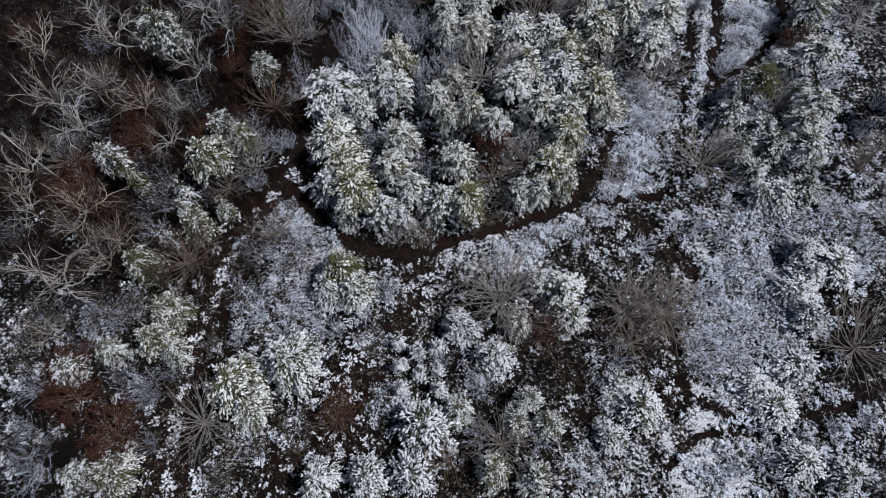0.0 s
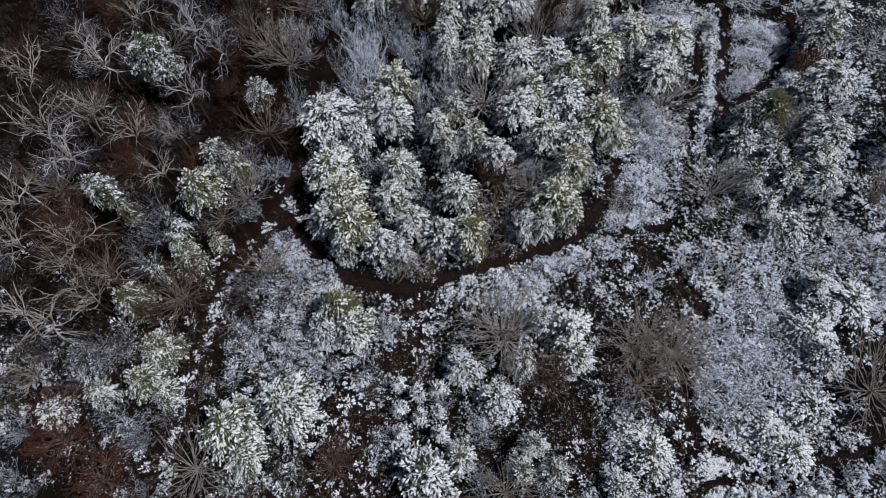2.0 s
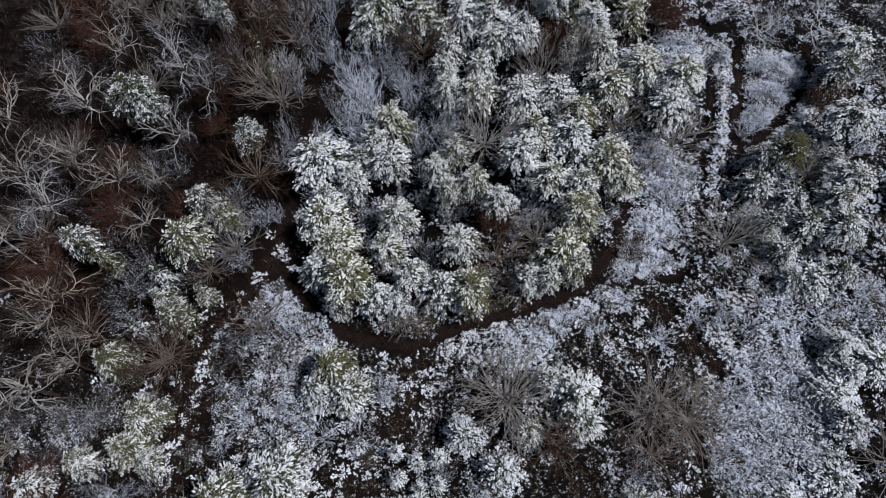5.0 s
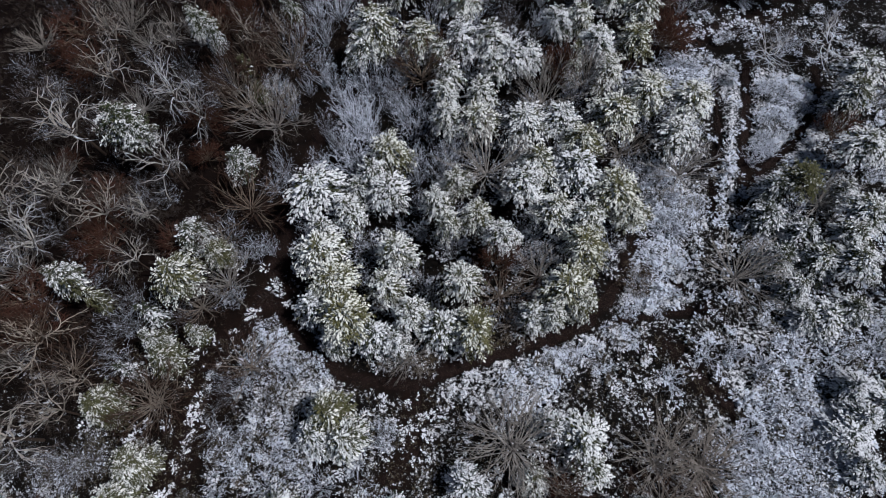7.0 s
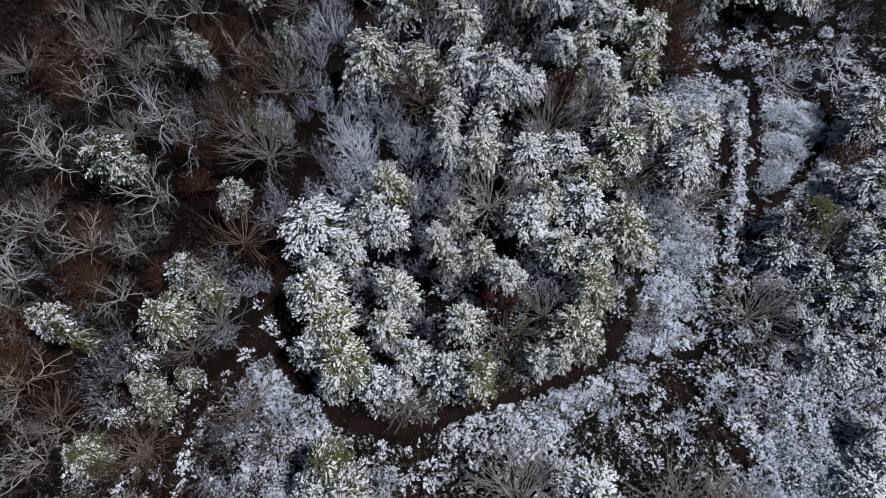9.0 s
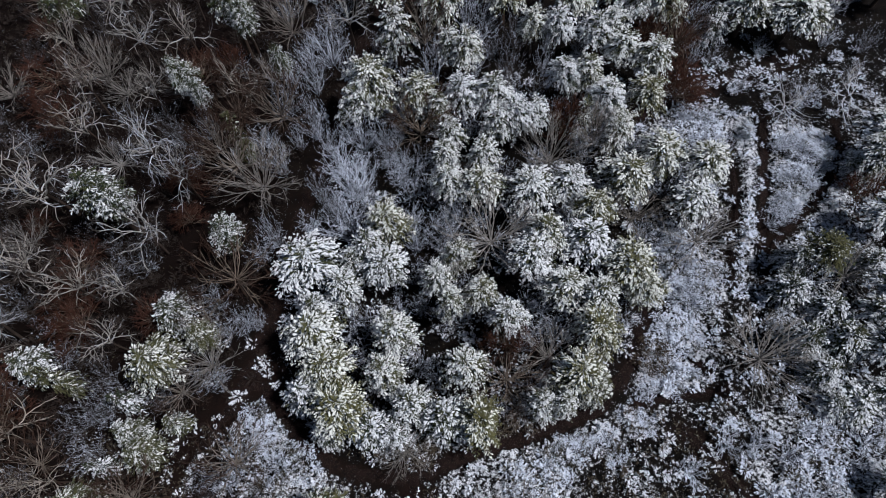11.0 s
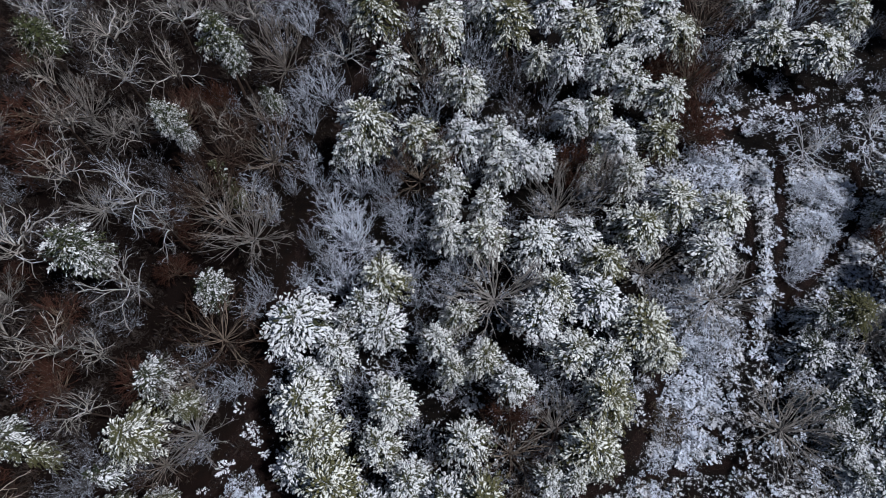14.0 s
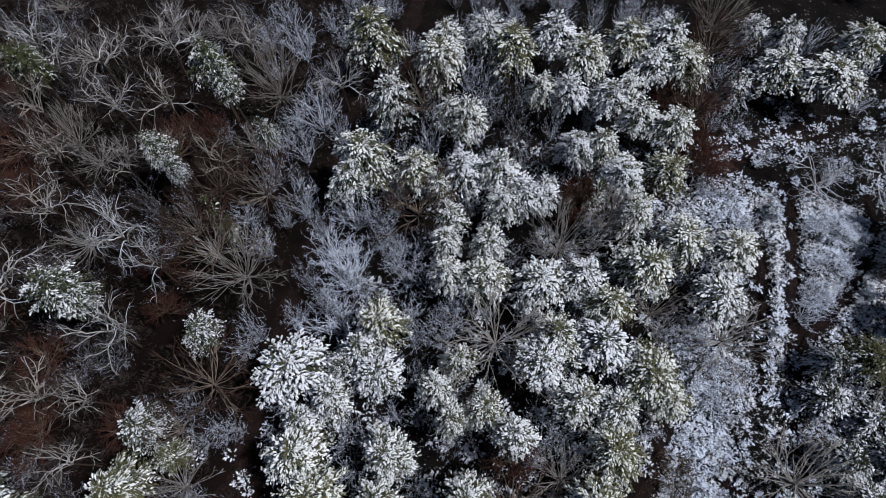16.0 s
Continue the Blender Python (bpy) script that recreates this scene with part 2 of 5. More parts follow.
LOOP_PATH = smooth_line([(-13.4, -3.2), (-12.0, -4.1), (-10.5, -6.0), (-8.8, -7.5), (-7.2, -8.6), (-4.7, -9.1), (-2.2, -8.9), (0.8, -7.8), (3.5, -7.05), (6.0, -6.3), (7.9, -5.7), (9.4, -4.6), (11.0, -2.7), (12.2, -0.7), (12.9, 0.9)])
WOOD_PATH = smooth_line([(-13.6, -3.1), (-12.9, -0.6), (-12.2, 3.0), (-11.4, 8.0), (-10.2, 12.5), (-9.0, 16.0), (-8.0, 22.0), (-6.8, 27.5), (-5.0, 30.5), (-3.1, 35.0), (-2.5, 40.0)])
CART_TRACK = smooth_line([(-13.6, -3.1), (-15.6, -6.7), (-16.9, -10.6), (-17.5, -13.9), (-18.4, -17.2), (-18.4, -21.6), (-18.0, -25.7), (-17.4, -32.0)])
MID_PATH = smooth_line([(-3.1, -8.8), (-2.9, -10.2), (-3.1, -13.2), (-4.6, -15.3), (-6.4, -17.2), (-8.8, -21.0), (-11.0, -24.7), (-12.6, -29.0)])
FAR_TRACK = smooth_line([(14.3, 16.9), (17.0, 18.3), (20.8, 20.0), (23.0, 20.8), (25.5, 21.5), (28.4, 22.3)])
GULLY = smooth_line([(13.7, -6.6), (14.5, -7.5), (15.6, -9.1), (17.1, -10.8), (18.4, -12.1)])
DITCH_A = smooth_line([(21.5, 15.0), (20.8, 10.6), (20.2, 7.4), (19.2, 4.5), (19.0, 2.6)])
DITCH_B = smooth_line([(24.4, 16.6), (24.0, 14.9), (23.0, 10.6), (22.1, 7.4), (21.6, 4.4), (21.5, 2.3)])
DITCH_C = smooth_line([(30.0, 16.0), (29.5, 13.9), (27.9, 10.9), (25.7, 8.5), (23.4, 6.6), (22.0, 5.0)])
BANK = smooth_line([(23.0, 16.8), (22.6, 14.1), (21.9, 10.6), (21.1, 7.4), (20.4, 4.4)])
LINE_A = smooth_line([(10.9, -5.1), (12.8, -4.8), (15.8, -4.5), (17.2, -4.2)])
LINE_B = smooth_line([(12.9, -1.3), (14.5, -2.0), (15.9, -3.1)])
TRAIL_A = smooth_line([(13.2, -24.0), (15.1, -22.3), (17.6, -22.0), (19.4, -21.1)])
TRAIL_B = smooth_line([(21.3, -21.3), (22.8, -20.9), (24.7, -20.5), (26.0, -19.7), (30.0, -18.4)])
TRAIL_C = smooth_line([(15.0, -19.3), (15.7, -19.8), (17.6, -21.2)])


def near(x, y, line):
    """Distance of places from a line, in metres."""
    d = np.full(np.shape(x), 1e9)
    for a, b in line:
        d = np.minimum(d, np.hypot(x - a, y - b))
    return d


def hump(v, w):
    return np.exp(-((v / w) ** 2))


# bare earth: x, y, radius
BARE_EARTH = [(-12.7, -2.4, 1.4), (-11.6, -3.7, 0.8), (7.6, -18.4, 0.9), (7.9, -20.6, 1.0), (14.4, -16.5, 0.9), (14.1, -19.5, 1.0), (13.9, -21.6, 0.8), (8.0, -24.6, 1.2), (11.2, -14.8, 1.6), (12.6, -13.6, 1.6), (-7.0, -22.0, 2.2), (-10.6, -23.6, 2.2), (-3.0, -12.6, 1.2), (-5.2, -18.6, 1.6)]
# lying snow by patch: x, y, half width, half length, share
PATCHES_WEST = [(-11.8, -8.6, 3.2, 3.4, 0.8), (-12.4, -13.1, 2.9, 2.6, 0.6), (-5.0, -14.0, 1.8, 4.8, 0.6), (-2.4, -12.1, 1.6, 2.7, 0.62), (8.4, -6.5, 2.5, 0.9, 0.65), (3.2, -7.8, 3.4, 0.6, 0.75), (-6.7, -19.1, 2.1, 2.3, 0.3), (-8.9, -23.4, 4.0, 2.4, 0.4), (-11.2, -22.2, 1.7, 0.9, 0.5), (-18.0, -17.1, 1.8, 5.9, 0.28), (-18.9, -23.0, 1.5, 3.2, 0.3), (-21.4, -17.1, 2.4, 5.0, 0.45), (-26.3, -20.9, 4.2, 4.2, 0.42), (2.8, -8.9, 4.2, 1.6, 0.78), (-4.3, -10.1, 2.5, 1.1, 0.5), (9.8, -9.0, 2.5, 2.3, 0.5), (12.7, -14.2, 3.1, 3.4, 0.5), (7.6, -19.6, 1.3, 2.6, 0.4), (9.2, -21.0, 2.2, 2.5, 0.5), (3.6, -17.3, 5.3, 2.4, 0.45)]
PATCHES_EAST = [(1.5, -23.1, 5.0, 2.8, 0.4), (8.8, -24.4, 3.1, 1.7, 0.7), (14.4, -19.3, 0.8, 3.4, 0.15), (15.6, -23.1, 2.1, 3.5, 1.0), (18.6, -22.5, 2.1, 3.2, 0.75), (23.1, -21.1, 3.9, 2.9, 0.6), (19.8, -13.5, 3.5, 5.7, 1.0), (20.7, -7.8, 4.1, 1.9, 0.7), (26.8, -7.9, 5.2, 1.9, 0.55), (13.6, -1.9, 2.2, 2.4, 1.0), (14.2, -6.7, 2.1, 1.5, 0.6), (14.9, -10.4, 2.4, 2.3, 0.5), (26.0, -15.9, 2.6, 3.6, 0.4), (19.3, 15.9, 3.0, 3.4, 1.0), (25.9, 11.8, 3.1, 4.2, 1.0), (15.7, 4.5, 2.1, 3.0, 0.85), (22.9, 3.0, 3.1, 4.4, 0.6), (18.7, 1.7, 2.4, 2.1, 0.6), (21.7, 20.9, 2.4, 1.8, 1.0), (27.0, 18.1, 4.5, 2.0, 0.3), (19.5, 24.0, 3.5, 8.9, 0.12)]


def floor_fields(x, y):
    """Snow cover and bare soil on the ground, 0 to 1, and the relief of paths and ditches."""
    wood = 1 / (1 + np.exp((x + 14.5 - 0.18 * (y + 5)) / 1.6))
    wood = wood * (1 / (1 + np.exp(-(y + 13.5 + 0.35 * (x + 14)) / 2.0)))
    grove = hump(np.hypot((x - 1.5) / 12.5, (y - 13) / 20), 0.9)
    base = 0.55 - 0.45 * wood - 0.25 * grove - 0.25 / (1 + np.exp(-(y - 23) / 1.5))
    total, weight = 0.25 * base, 0.25
    for a, c, rx, ry, share in (*PATCHES_WEST, *PATCHES_EAST):
        w = np.exp(-(np.hypot((x - a) / rx, (y - c) / ry) ** 4))
        total, weight = total + 1.5 * w * share, weight + 1.5 * w
    cover = total / weight
    soil, z = np.zeros_like(x), np.zeros_like(x)
    for a, b, r in BARE_EARTH:
        h = hump(np.hypot(x - a, y - b), r)
        soil = np.maximum(soil, h)
    for line, w, deep in ((LOOP_PATH, 0.46, 0.08), (WOOD_PATH, 0.8, 0.06), (CART_TRACK, 1.3, 0.05), (MID_PATH, 1.0, 0.04), (GULLY, 0.6, 0.1), (DITCH_A, 0.24, 0.08), (DITCH_B, 0.5, 0.1), (DITCH_C, 0.36, 0.08), (FAR_TRACK, 0.9, 0.06), (LINE_A, 0.3, 0.04), (LINE_B, 0.22, 0.04), (TRAIL_A, 0.22, 0.04), (TRAIL_B, 0.22, 0.04), (TRAIL_C, 0.22, 0.04)):
        wav = 1 + 0.4 * np.sin(2.3 * x + 1.9 * y) * np.sin(1.7 * x - 2.9 * y) + 0.35 * np.sin(5.1 * x - 3.3 * y) * np.sin(4.3 * y + 2.7 * x)
        h = hump(near(x, y, line), w * wav)
        soil, z = np.maximum(soil, h), z - deep * h
        cover = cover * (1 - (0.9 if w < 0.9 else 0.6) * h)
    h = hump(near(x, y, BANK), 0.72)
    z, cover, soil = z + 0.45 * h, np.maximum(cover, 0.88 * h), soil * (1 - h)
    return np.clip(cover, 0.02, 1.0), soil, z


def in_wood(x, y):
    """1 under the bare trees, where the fallen-leaf floor is darkened for shade."""
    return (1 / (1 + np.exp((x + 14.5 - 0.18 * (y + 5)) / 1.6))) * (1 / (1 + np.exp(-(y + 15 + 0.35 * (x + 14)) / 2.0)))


def build_ground():
    xs, ys = np.arange(-50, 46.01, 0.42), np.arange(-38, 48.01, 0.42)
    xs = np.r_[-900, -300, -120, -70, xs, 70, 120, 300, 900]
    ys = np.r_[-900, -300, -120, -60, ys, 70, 120, 300, 900]
    X, Y = np.meshgrid(xs, ys)
    cover, soil, rel = floor_fields(X, Y)
    for a, c, q in SHRUB_SHADE:  # snow thinned under shrubs, which also paints in their shade
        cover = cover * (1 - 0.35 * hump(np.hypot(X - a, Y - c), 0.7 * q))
    Z = ground_z(X, Y) + rel + 0.05 * np.sin(2.1 * X + 1.3 * Y) * np.sin(1.7 * Y - 0.9 * X)
    nx, ny = len(xs), len(ys)
    i = (np.arange(ny - 1)[:, None] * nx + np.arange(nx - 1)[None]).ravel()
    quads = np.stack([i, i + 1, i + nx + 1, i + nx], 1)
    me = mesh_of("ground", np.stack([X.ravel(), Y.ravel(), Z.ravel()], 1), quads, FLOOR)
    for key, v in (("cover", cover), ("soil", soil), ("shaded_litter", in_wood(X, Y))):
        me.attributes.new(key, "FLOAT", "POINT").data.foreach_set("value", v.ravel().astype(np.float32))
    tagged(new("ground", me), "dark forest floor patched with thin snow", "ground", kind="structure")


def build_path(name, line, width, label, lift=0.02, ruts=0.0, snowy=0.5):
    """A trodden strip that follows the ground, with worn edges."""
    rng = np.random.default_rng(len(line))
    d = unit(np.gradient(line, axis=0))
    side = np.stack([d[:, 1], -d[:, 0]], 1)
    w = width * (1 + 0.18 * np.sin(np.arange(len(line)) * 0.9) + 0.12 * rng.normal(size=len(line)))
    cols = np.linspace(-1, 1, 9)
    pts = line[:, None] + side[:, None] * (cols[None, :, None] * w[:, None, None] / 2)
    pts += rng.normal(0, 0.03, pts.shape)
    x, y = pts[..., 0], pts[..., 1]
    z = ground_z(x, y) + floor_fields(x, y)[2] + lift + 0.03 - 0.08 * np.abs(cols) ** 3 - ruts * hump(np.abs(cols) - 0.55, 0.18)
    z += 0.02 * np.sin(9 * x) * np.sin(8 * y)
    n = len(cols)
    i = (np.arange(len(line) - 1)[:, None] * n + np.arange(n - 1)[None]).ravel()
    me = mesh_of(name, np.stack([x, y, z], -1).reshape(-1, 3), np.stack([i, i + 1, i + n + 1, i + n], 1), SOIL)
    e = np.broadcast_to(np.interp(np.abs(cols), (0, 0.5, 0.8, 0.95), (0.05, 0.35, 0.45, 0.0)) * snowy if not ruts else (0.6 - 0.6 * hump(np.abs(cols) - 0.55, 0.22)) * (np.abs(cols) < 0.8) * snowy, x.shape)
    e = e * np.minimum(1, np.arange(len(line)) / 10)[:, None] * rng.uniform(-0.1, 1.15, x.shape)
    me.attributes.new("edge", "FLOAT", "POINT").data.foreach_set("value", np.ascontiguousarray(e, np.float32).ravel())
    tagged(new(name, me), label, "path", kind="structure")


build_path("footpath", LOOP_PATH, 0.95, "dark brown trodden footpath curving round the grove", snowy=0.45)
build_path("woodland_path", WOOD_PATH, 1.5, "dark leaf-strewn path between the trees", snowy=0.3)
build_path("cart_track", CART_TRACK, 2.4, "rutted brown track with snow between wheel lines", ruts=0.1, snowy=1.15)
build_path("side_path", MID_PATH, 0.9, "muddy brown side path speckled with snow")
build_path("far_track", FAR_TRACK, 2.2, "snowy track with brown wheel ruts", ruts=0.08, snowy=1.25)
for _line, _width in ((GULLY, 0.65), (DITCH_A, 0.34), (DITCH_B, 0.7), (DITCH_C, 0.5), (LINE_A, 0.4), (LINE_B, 0.26), (TRAIL_A, 0.34), (TRAIL_B, 0.34), (TRAIL_C, 0.3)):
    build_path("narrow_trail", _line, _width, "narrow dark worn line through the snow", 0.06, snowy=0.25)


# ---------------------------------------------------------------- conifers
SPRAY_TIPS = np.array((-0.5, 0.05, 0.3, 0.05, 0.5))


def conifer_parts(seed, h, r, low, blunt, size=1.0, step=0.44, messy=0.12):
    """Trunk with tiers of boughs; each bough is a drooping frond with shoots to both sides."""
    rng = np.random.default_rng(seed)
    ps, ds, ls, own = [], [], [], []
    limbs = [tube([(0, 0, -0.25), (0.02, 0.01, h * 0.4), (0, 0.03, h * 0.97)], [0.032 * h, 0.022 * h, 0.01], 7)]
    z0 = low * h
    tiers = max(4, int((h - z0) / (step * size)))
    lobe = rng.random(4) * 6.283
    up = np.array((0, 0, 1.0))
    for i in range(tiers + 1):
        u0 = i / tiers
        R0 = (r - 0.22 * size) * max((1 - u0**blunt) ** 0.72, 0.13) * (0.84 + 0.16 * min(u0 / 0.2, 1))
        n = max(5, int(round(6.283 * R0 / (0.66 * size))))
        for k in range(n):
            if rng.random() < 0.07:
                continue
            u = min(max(u0 + rng.normal(0, 0.03), 0), 1)
            a = 6.283 * (k + 0.5 * (i % 2)) / n + rng.normal(0, 0.16)
            rr = R0 * (1 + 0.11 * math.sin(2 * a + lobe[0]) + 0.10 * math.sin(3 * a + lobe[1] + 3 * u)) * rng.uniform(0.76, 1.12)
            z = z0 + (h - z0) * u
            rise, fall = 0.22 + 0.95 * u**3, rng.uniform(0.42, 0.66) - 0.25 * u
            out = np.array((math.cos(a), math.sin(a), 0.0))
            side = np.array((-math.sin(a), math.cos(a), 0.0))
            reach = min(rr * 0.92, 1.15 * size)
            m = max(3, int(round(reach / (0.17 * size))))
            s = 1 - np.linspace(reach, 0.0, m) / rr
            curl = rng.normal(0, 0.12)
            axis = out * (s * rr)[:, None] + up * (z + rr * (rise * s - fall * s**2))[:, None] + side * (curl * rr * s**2)[:, None]
            if rng.random() < 0.2:
                limbs.append(tube([(0, 0, z), axis[0], axis[-1]], [0.03, 0.02, 0.008], 3))
            mine = rng.random() - 0.5 * max(0.0, u - 0.72) / 0.28
            for j in range(m):
                fwd = unit(out + up * (rise - 2 * fall * s[j]) + side * curl)
                for turn in ((-1, 1) if j < m - 1 else (-0.45, 0.0, 0.45)):
                    if rng.random() < 0.1:
                        continue
                    ps.append(axis[j] + rng.normal(0, 0.025, 3))
                    ds.append(fwd + side * turn * rng.uniform(0.6, 1.05) - up * rng.uniform(0.0, 0.3) + rng.normal(0, messy, 3))
                    ls.append(size * rng.uniform(0.22, 0.58) * (1.0 - 0.25 * j / m))
                    own.append((mine, (j + 1) / m))
            if rr > 0.6:  # bare dark shoots inside the crown, added to deepen its shaded gaps
                for q in rng.uniform(0.25, 0.7, 2):
                    ps.append(out * rr * q + up * (z + rr * (rise * q - fall * q * q) - 0.15) + rng.normal(0, 0.08, 3))
                    ds.append(out + rng.normal(0, 0.5, 3))
                    ls.append(size * 0.55)
                    own.append((-1.2, 0.0))
    p, d, L = np.array(ps), np.array(ds), np.array(ls)
    return fingers(p, d, L, L * rng.uniform(0.28, 0.40, len(L)), L * 0.13), limbs[0], joined(limbs[1:]), np.array(own)


def make_kinds(name, specs, mat, **more):
    kinds = []
    for i, (h, r, low, blunt) in enumerate(specs):
        crown, trunk, wood, own = conifer_parts(100 + 17 * i + len(name), h, r, low, blunt, **more)
        me = mesh_of(name + "_crown", *crown, mat)
        for key, v in (("bough", np.repeat(own[:, 0], 5)), ("tip", (own[:, 1:] * 0.5 + SPRAY_TIPS).ravel())):
            me.attributes.new(key, "FLOAT", "POINT").data.foreach_set("value", v.astype(np.float32))
        kinds.append((h, r, me, mesh_of(name + "_trunk", *trunk, TRUNK), mesh_of(name + "_branch", *wood, TRUNK)))
    return kinds


TALL = make_kinds("conifer", [(5.0, 1.8, 0.62, 2.0), (5.2, 1.75, 0.58, 1.7), (4.8, 1.85, 0.62, 2.4), (5.0, 1.8, 0.60, 1.9)], LEAF, size=0.72, step=0.38)
ROUND = make_kinds("round_conifer", [(3.6, 1.8, 0.22, 1.8), (3.8, 1.9, 0.24, 1.6), (3.5, 1.75, 0.22, 2.2), (3.6, 1.85, 0.22, 1.7)], LEAF, size=0.76)
WIDE = make_kinds("wide_conifer", [(3.2, 2.6, 0.15, 1.7), (3.2, 2.5, 0.15, 2.0)], LEAF, size=0.84, step=0.36)
LITTLE = make_kinds("little_conifer", [(2.2, 1.0, 0.08, 1.7), (2.3, 0.95, 0.08, 1.5)], LEAF, size=0.7)
BROAD = make_kinds("holly", [(6.5, 1.7, 0.66, 2.4), (6.2, 1.7, 0.64, 2.2)], HOLLY, size=0.66, messy=0.5)
_count = [0]
PLANTED, SHRUB_SHADE = [], []


def evergreen(kinds, name, x, y, h, r, load, green, label, group):
    _count[0] += 1
    i = _count[0]
    PLANTED.append((x, y, r))
    kh, kr, crown, trunk, wood = kinds[i % len(kinds)]
    top = new(name)
    top.empty_display_size = 0.2
    turn = (i * 2.399) % 6.283
    top.matrix_basis = Matrix.LocRotScale((x, y, float(ground_z(x, y))), Euler((0.04 * math.sin(i), 0.04 * math.cos(2 * i), turn)), (r / kr, r / kr * (0.92 + 0.16 * ((i * 0.618) % 1)), h / kh))
    color = (load, green, 0, 1)
    tagged(part("branch", wood, part("trunk", trunk, top, color), color), kind="stuff")
    part("crown", crown, top, color)
    return tagged(top, label, "tree", group)


def conifer(x, y, h, r, load, green):
    squat = h < 3.7
    what = "snow-laden" if load > 0.75 else "half-snowed"
    tone = "olive-green" if green > 0.5 else "dark green"
    form = "squat rounded" if squat else "upright"
    evergreen(LITTLE if r < 0.9 else WIDE if r > 2.1 and squat else ROUND if squat else TALL, "conifer", x, y, h, r * (1.1 if squat else 1.22), load, green, f"{what} {form} {tone} conifer with drooping sprays", "snowy conifers")


def holly(x, y, h, r, load, green):
    evergreen(BROAD, "holly_tree", x, y, h, r * 0.95, load, green, "broad-leaved evergreen tree flecked with clumps of snow", "evergreens in the bare wood")


# ---------------------------------------------------------------- bare trees and shrubs
def bent(rng, p, d, length, steps, bend, lift):
    pts, d = [np.array(p, float)], np.array(d, float)
    for _ in range(steps):
        d = d + rng.normal(0, bend, 3) + (0, 0, lift)
        d /= np.linalg.norm(d)
        pts.append(pts[-1] + d * length / steps)
    return np.array(pts), d


def branching(seed, h, fork, limbs, out, lengths, radii, bend, lift, forks=(2, 2), spread=0.55, side=1):
    """Trunk, its limbs with the branches they divide into, and the twigs at their ends."""
    rng = np.random.default_rng(seed)
    trunk_pts, _ = bent(rng, (0, 0, -0.3), (0, 0, 1), fork + 0.3, 4, 0.06, 0.05)
    trunk = tube(trunk_pts, np.linspace(radii[0] * 2.1, radii[0] * 1.5, 5), 7)
    last = len(lengths) - 1
    wood, twigs = [], []

    def grow(p, d, level, bits, scale):
        n = 6 if level == 0 else 4 if level == 1 else 3 if level < last else 1
        ln = lengths[level] * rng.uniform(0.75, 1.25) * scale
        pts, way = bent(rng, p, d, ln, n, bend, lift)
        (twigs if level >= last - 1 and level > 1 else bits).append(tube(pts, np.linspace(radii[level], radii[level + 1], n + 1), 4 if level == 0 else 3))
        if level == last:
            return
        ends = [(pts[-1], way)] * rng.integers(forks[0], forks[1] + 1)
        for _ in range(side + (level == 0)):
            k = rng.integers(1, n)
            ends.append((pts[k], unit(pts[k + 1] - pts[k])))
        for q, w in ends:
            grow(q, unit(w + rng.normal(0, spread, 3)), level + 1, bits, scale)

    for i in range(limbs):
        a = i * 6.283 / limbs + rng.normal(0, 0.25)
        o = rng.uniform(*out)
        bits = []
        grow(trunk_pts[-1] - (0, 0, rng.uniform(0, 0.25) * fork), unit(np.array((math.cos(a) * o, math.sin(a) * o, 1.0))), 0, bits, 1.0)
        wood.append(joined(bits))
    return trunk, wood, joined(twigs)


def branching_kinds(seeds, bark, twig, *shape, **more):
    kinds = []
    for seed in seeds:
        t, l, w = branching(seed, *shape, **more)
        every = np.concatenate([w[0], *[b[0] for b in l]])
        kinds.append((float(np.quantile(np.hypot(every[:, 0], every[:, 1]), 0.93)), float(every[:, 2].max()), mesh_of("bare_trunk", *t, TRUNK), [mesh_of("bare_limb", *b, bark) for b in l], mesh_of("bare_twigs", *w, twig)))
    return kinds


BARE_KINDS = branching_kinds(range(40, 46), BARK, TWIG, 8.0, 3.4, 6, (0.5, 1.5), (1.7, 1.2, 0.85, 0.6, 0.42), (0.056, 0.04, 0.027, 0.017, 0.011, 0.005), 0.22, 0.02)
SPOKE_KINDS = branching_kinds(range(70, 74), STEM, STEM, 4.5, 1.7, 32, (0.2, 2.8), (1.35, 0.85, 0.55), (0.022, 0.016, 0.011, 0.004), 0.09, 0.04, forks=(2, 3), spread=0.24, side=0)
BROWN_KINDS = branching_kinds(range(80, 83), STEM, BROWN, 4.5, 1.7, 22, (0.2, 2.6), (1.2, 0.7, 0.5, 0.4), (0.026, 0.019, 0.013, 0.009, 0.004), 0.1, 0.04, forks=(2, 3), spread=0.3, side=0)
RUSTY_KINDS = branching_kinds(range(90, 93), STEM, DEAD, 4.5, 1.2, 16, (0.2, 2.6), (0.9, 0.7, 0.55, 0.42), (0.022, 0.018, 0.017, 0.016, 0.006), 0.14, 0.03, forks=(2, 3), spread=0.42, side=1)


def leafless(kinds, name, x, y, h, r, load, warm, label, group):
    _count[0] += 1
    i = _count[0]
    kr, kh, trunk, limbs, twigs = kinds[i % len(kinds)]
    top = new(name)
    top.empty_display_size = 0.2
    s = r / kr
    top.matrix_basis = Matrix.LocRotScale((x, y, float(ground_z(x, y))), Euler((0, 0, i * 2.399 % 6.283)), (s, s, h / kh))
    color = (load, warm, 0, 1)
    part("trunk", trunk, top, color)
    for me in limbs:
        part("limb", me, top, color)
    tagged(part("crown", twigs, top, color), kind="stuff")
    PLANTED.append((x, y, r))
    tagged(top, label, "tree" if "tree" in name else "shrub", group)


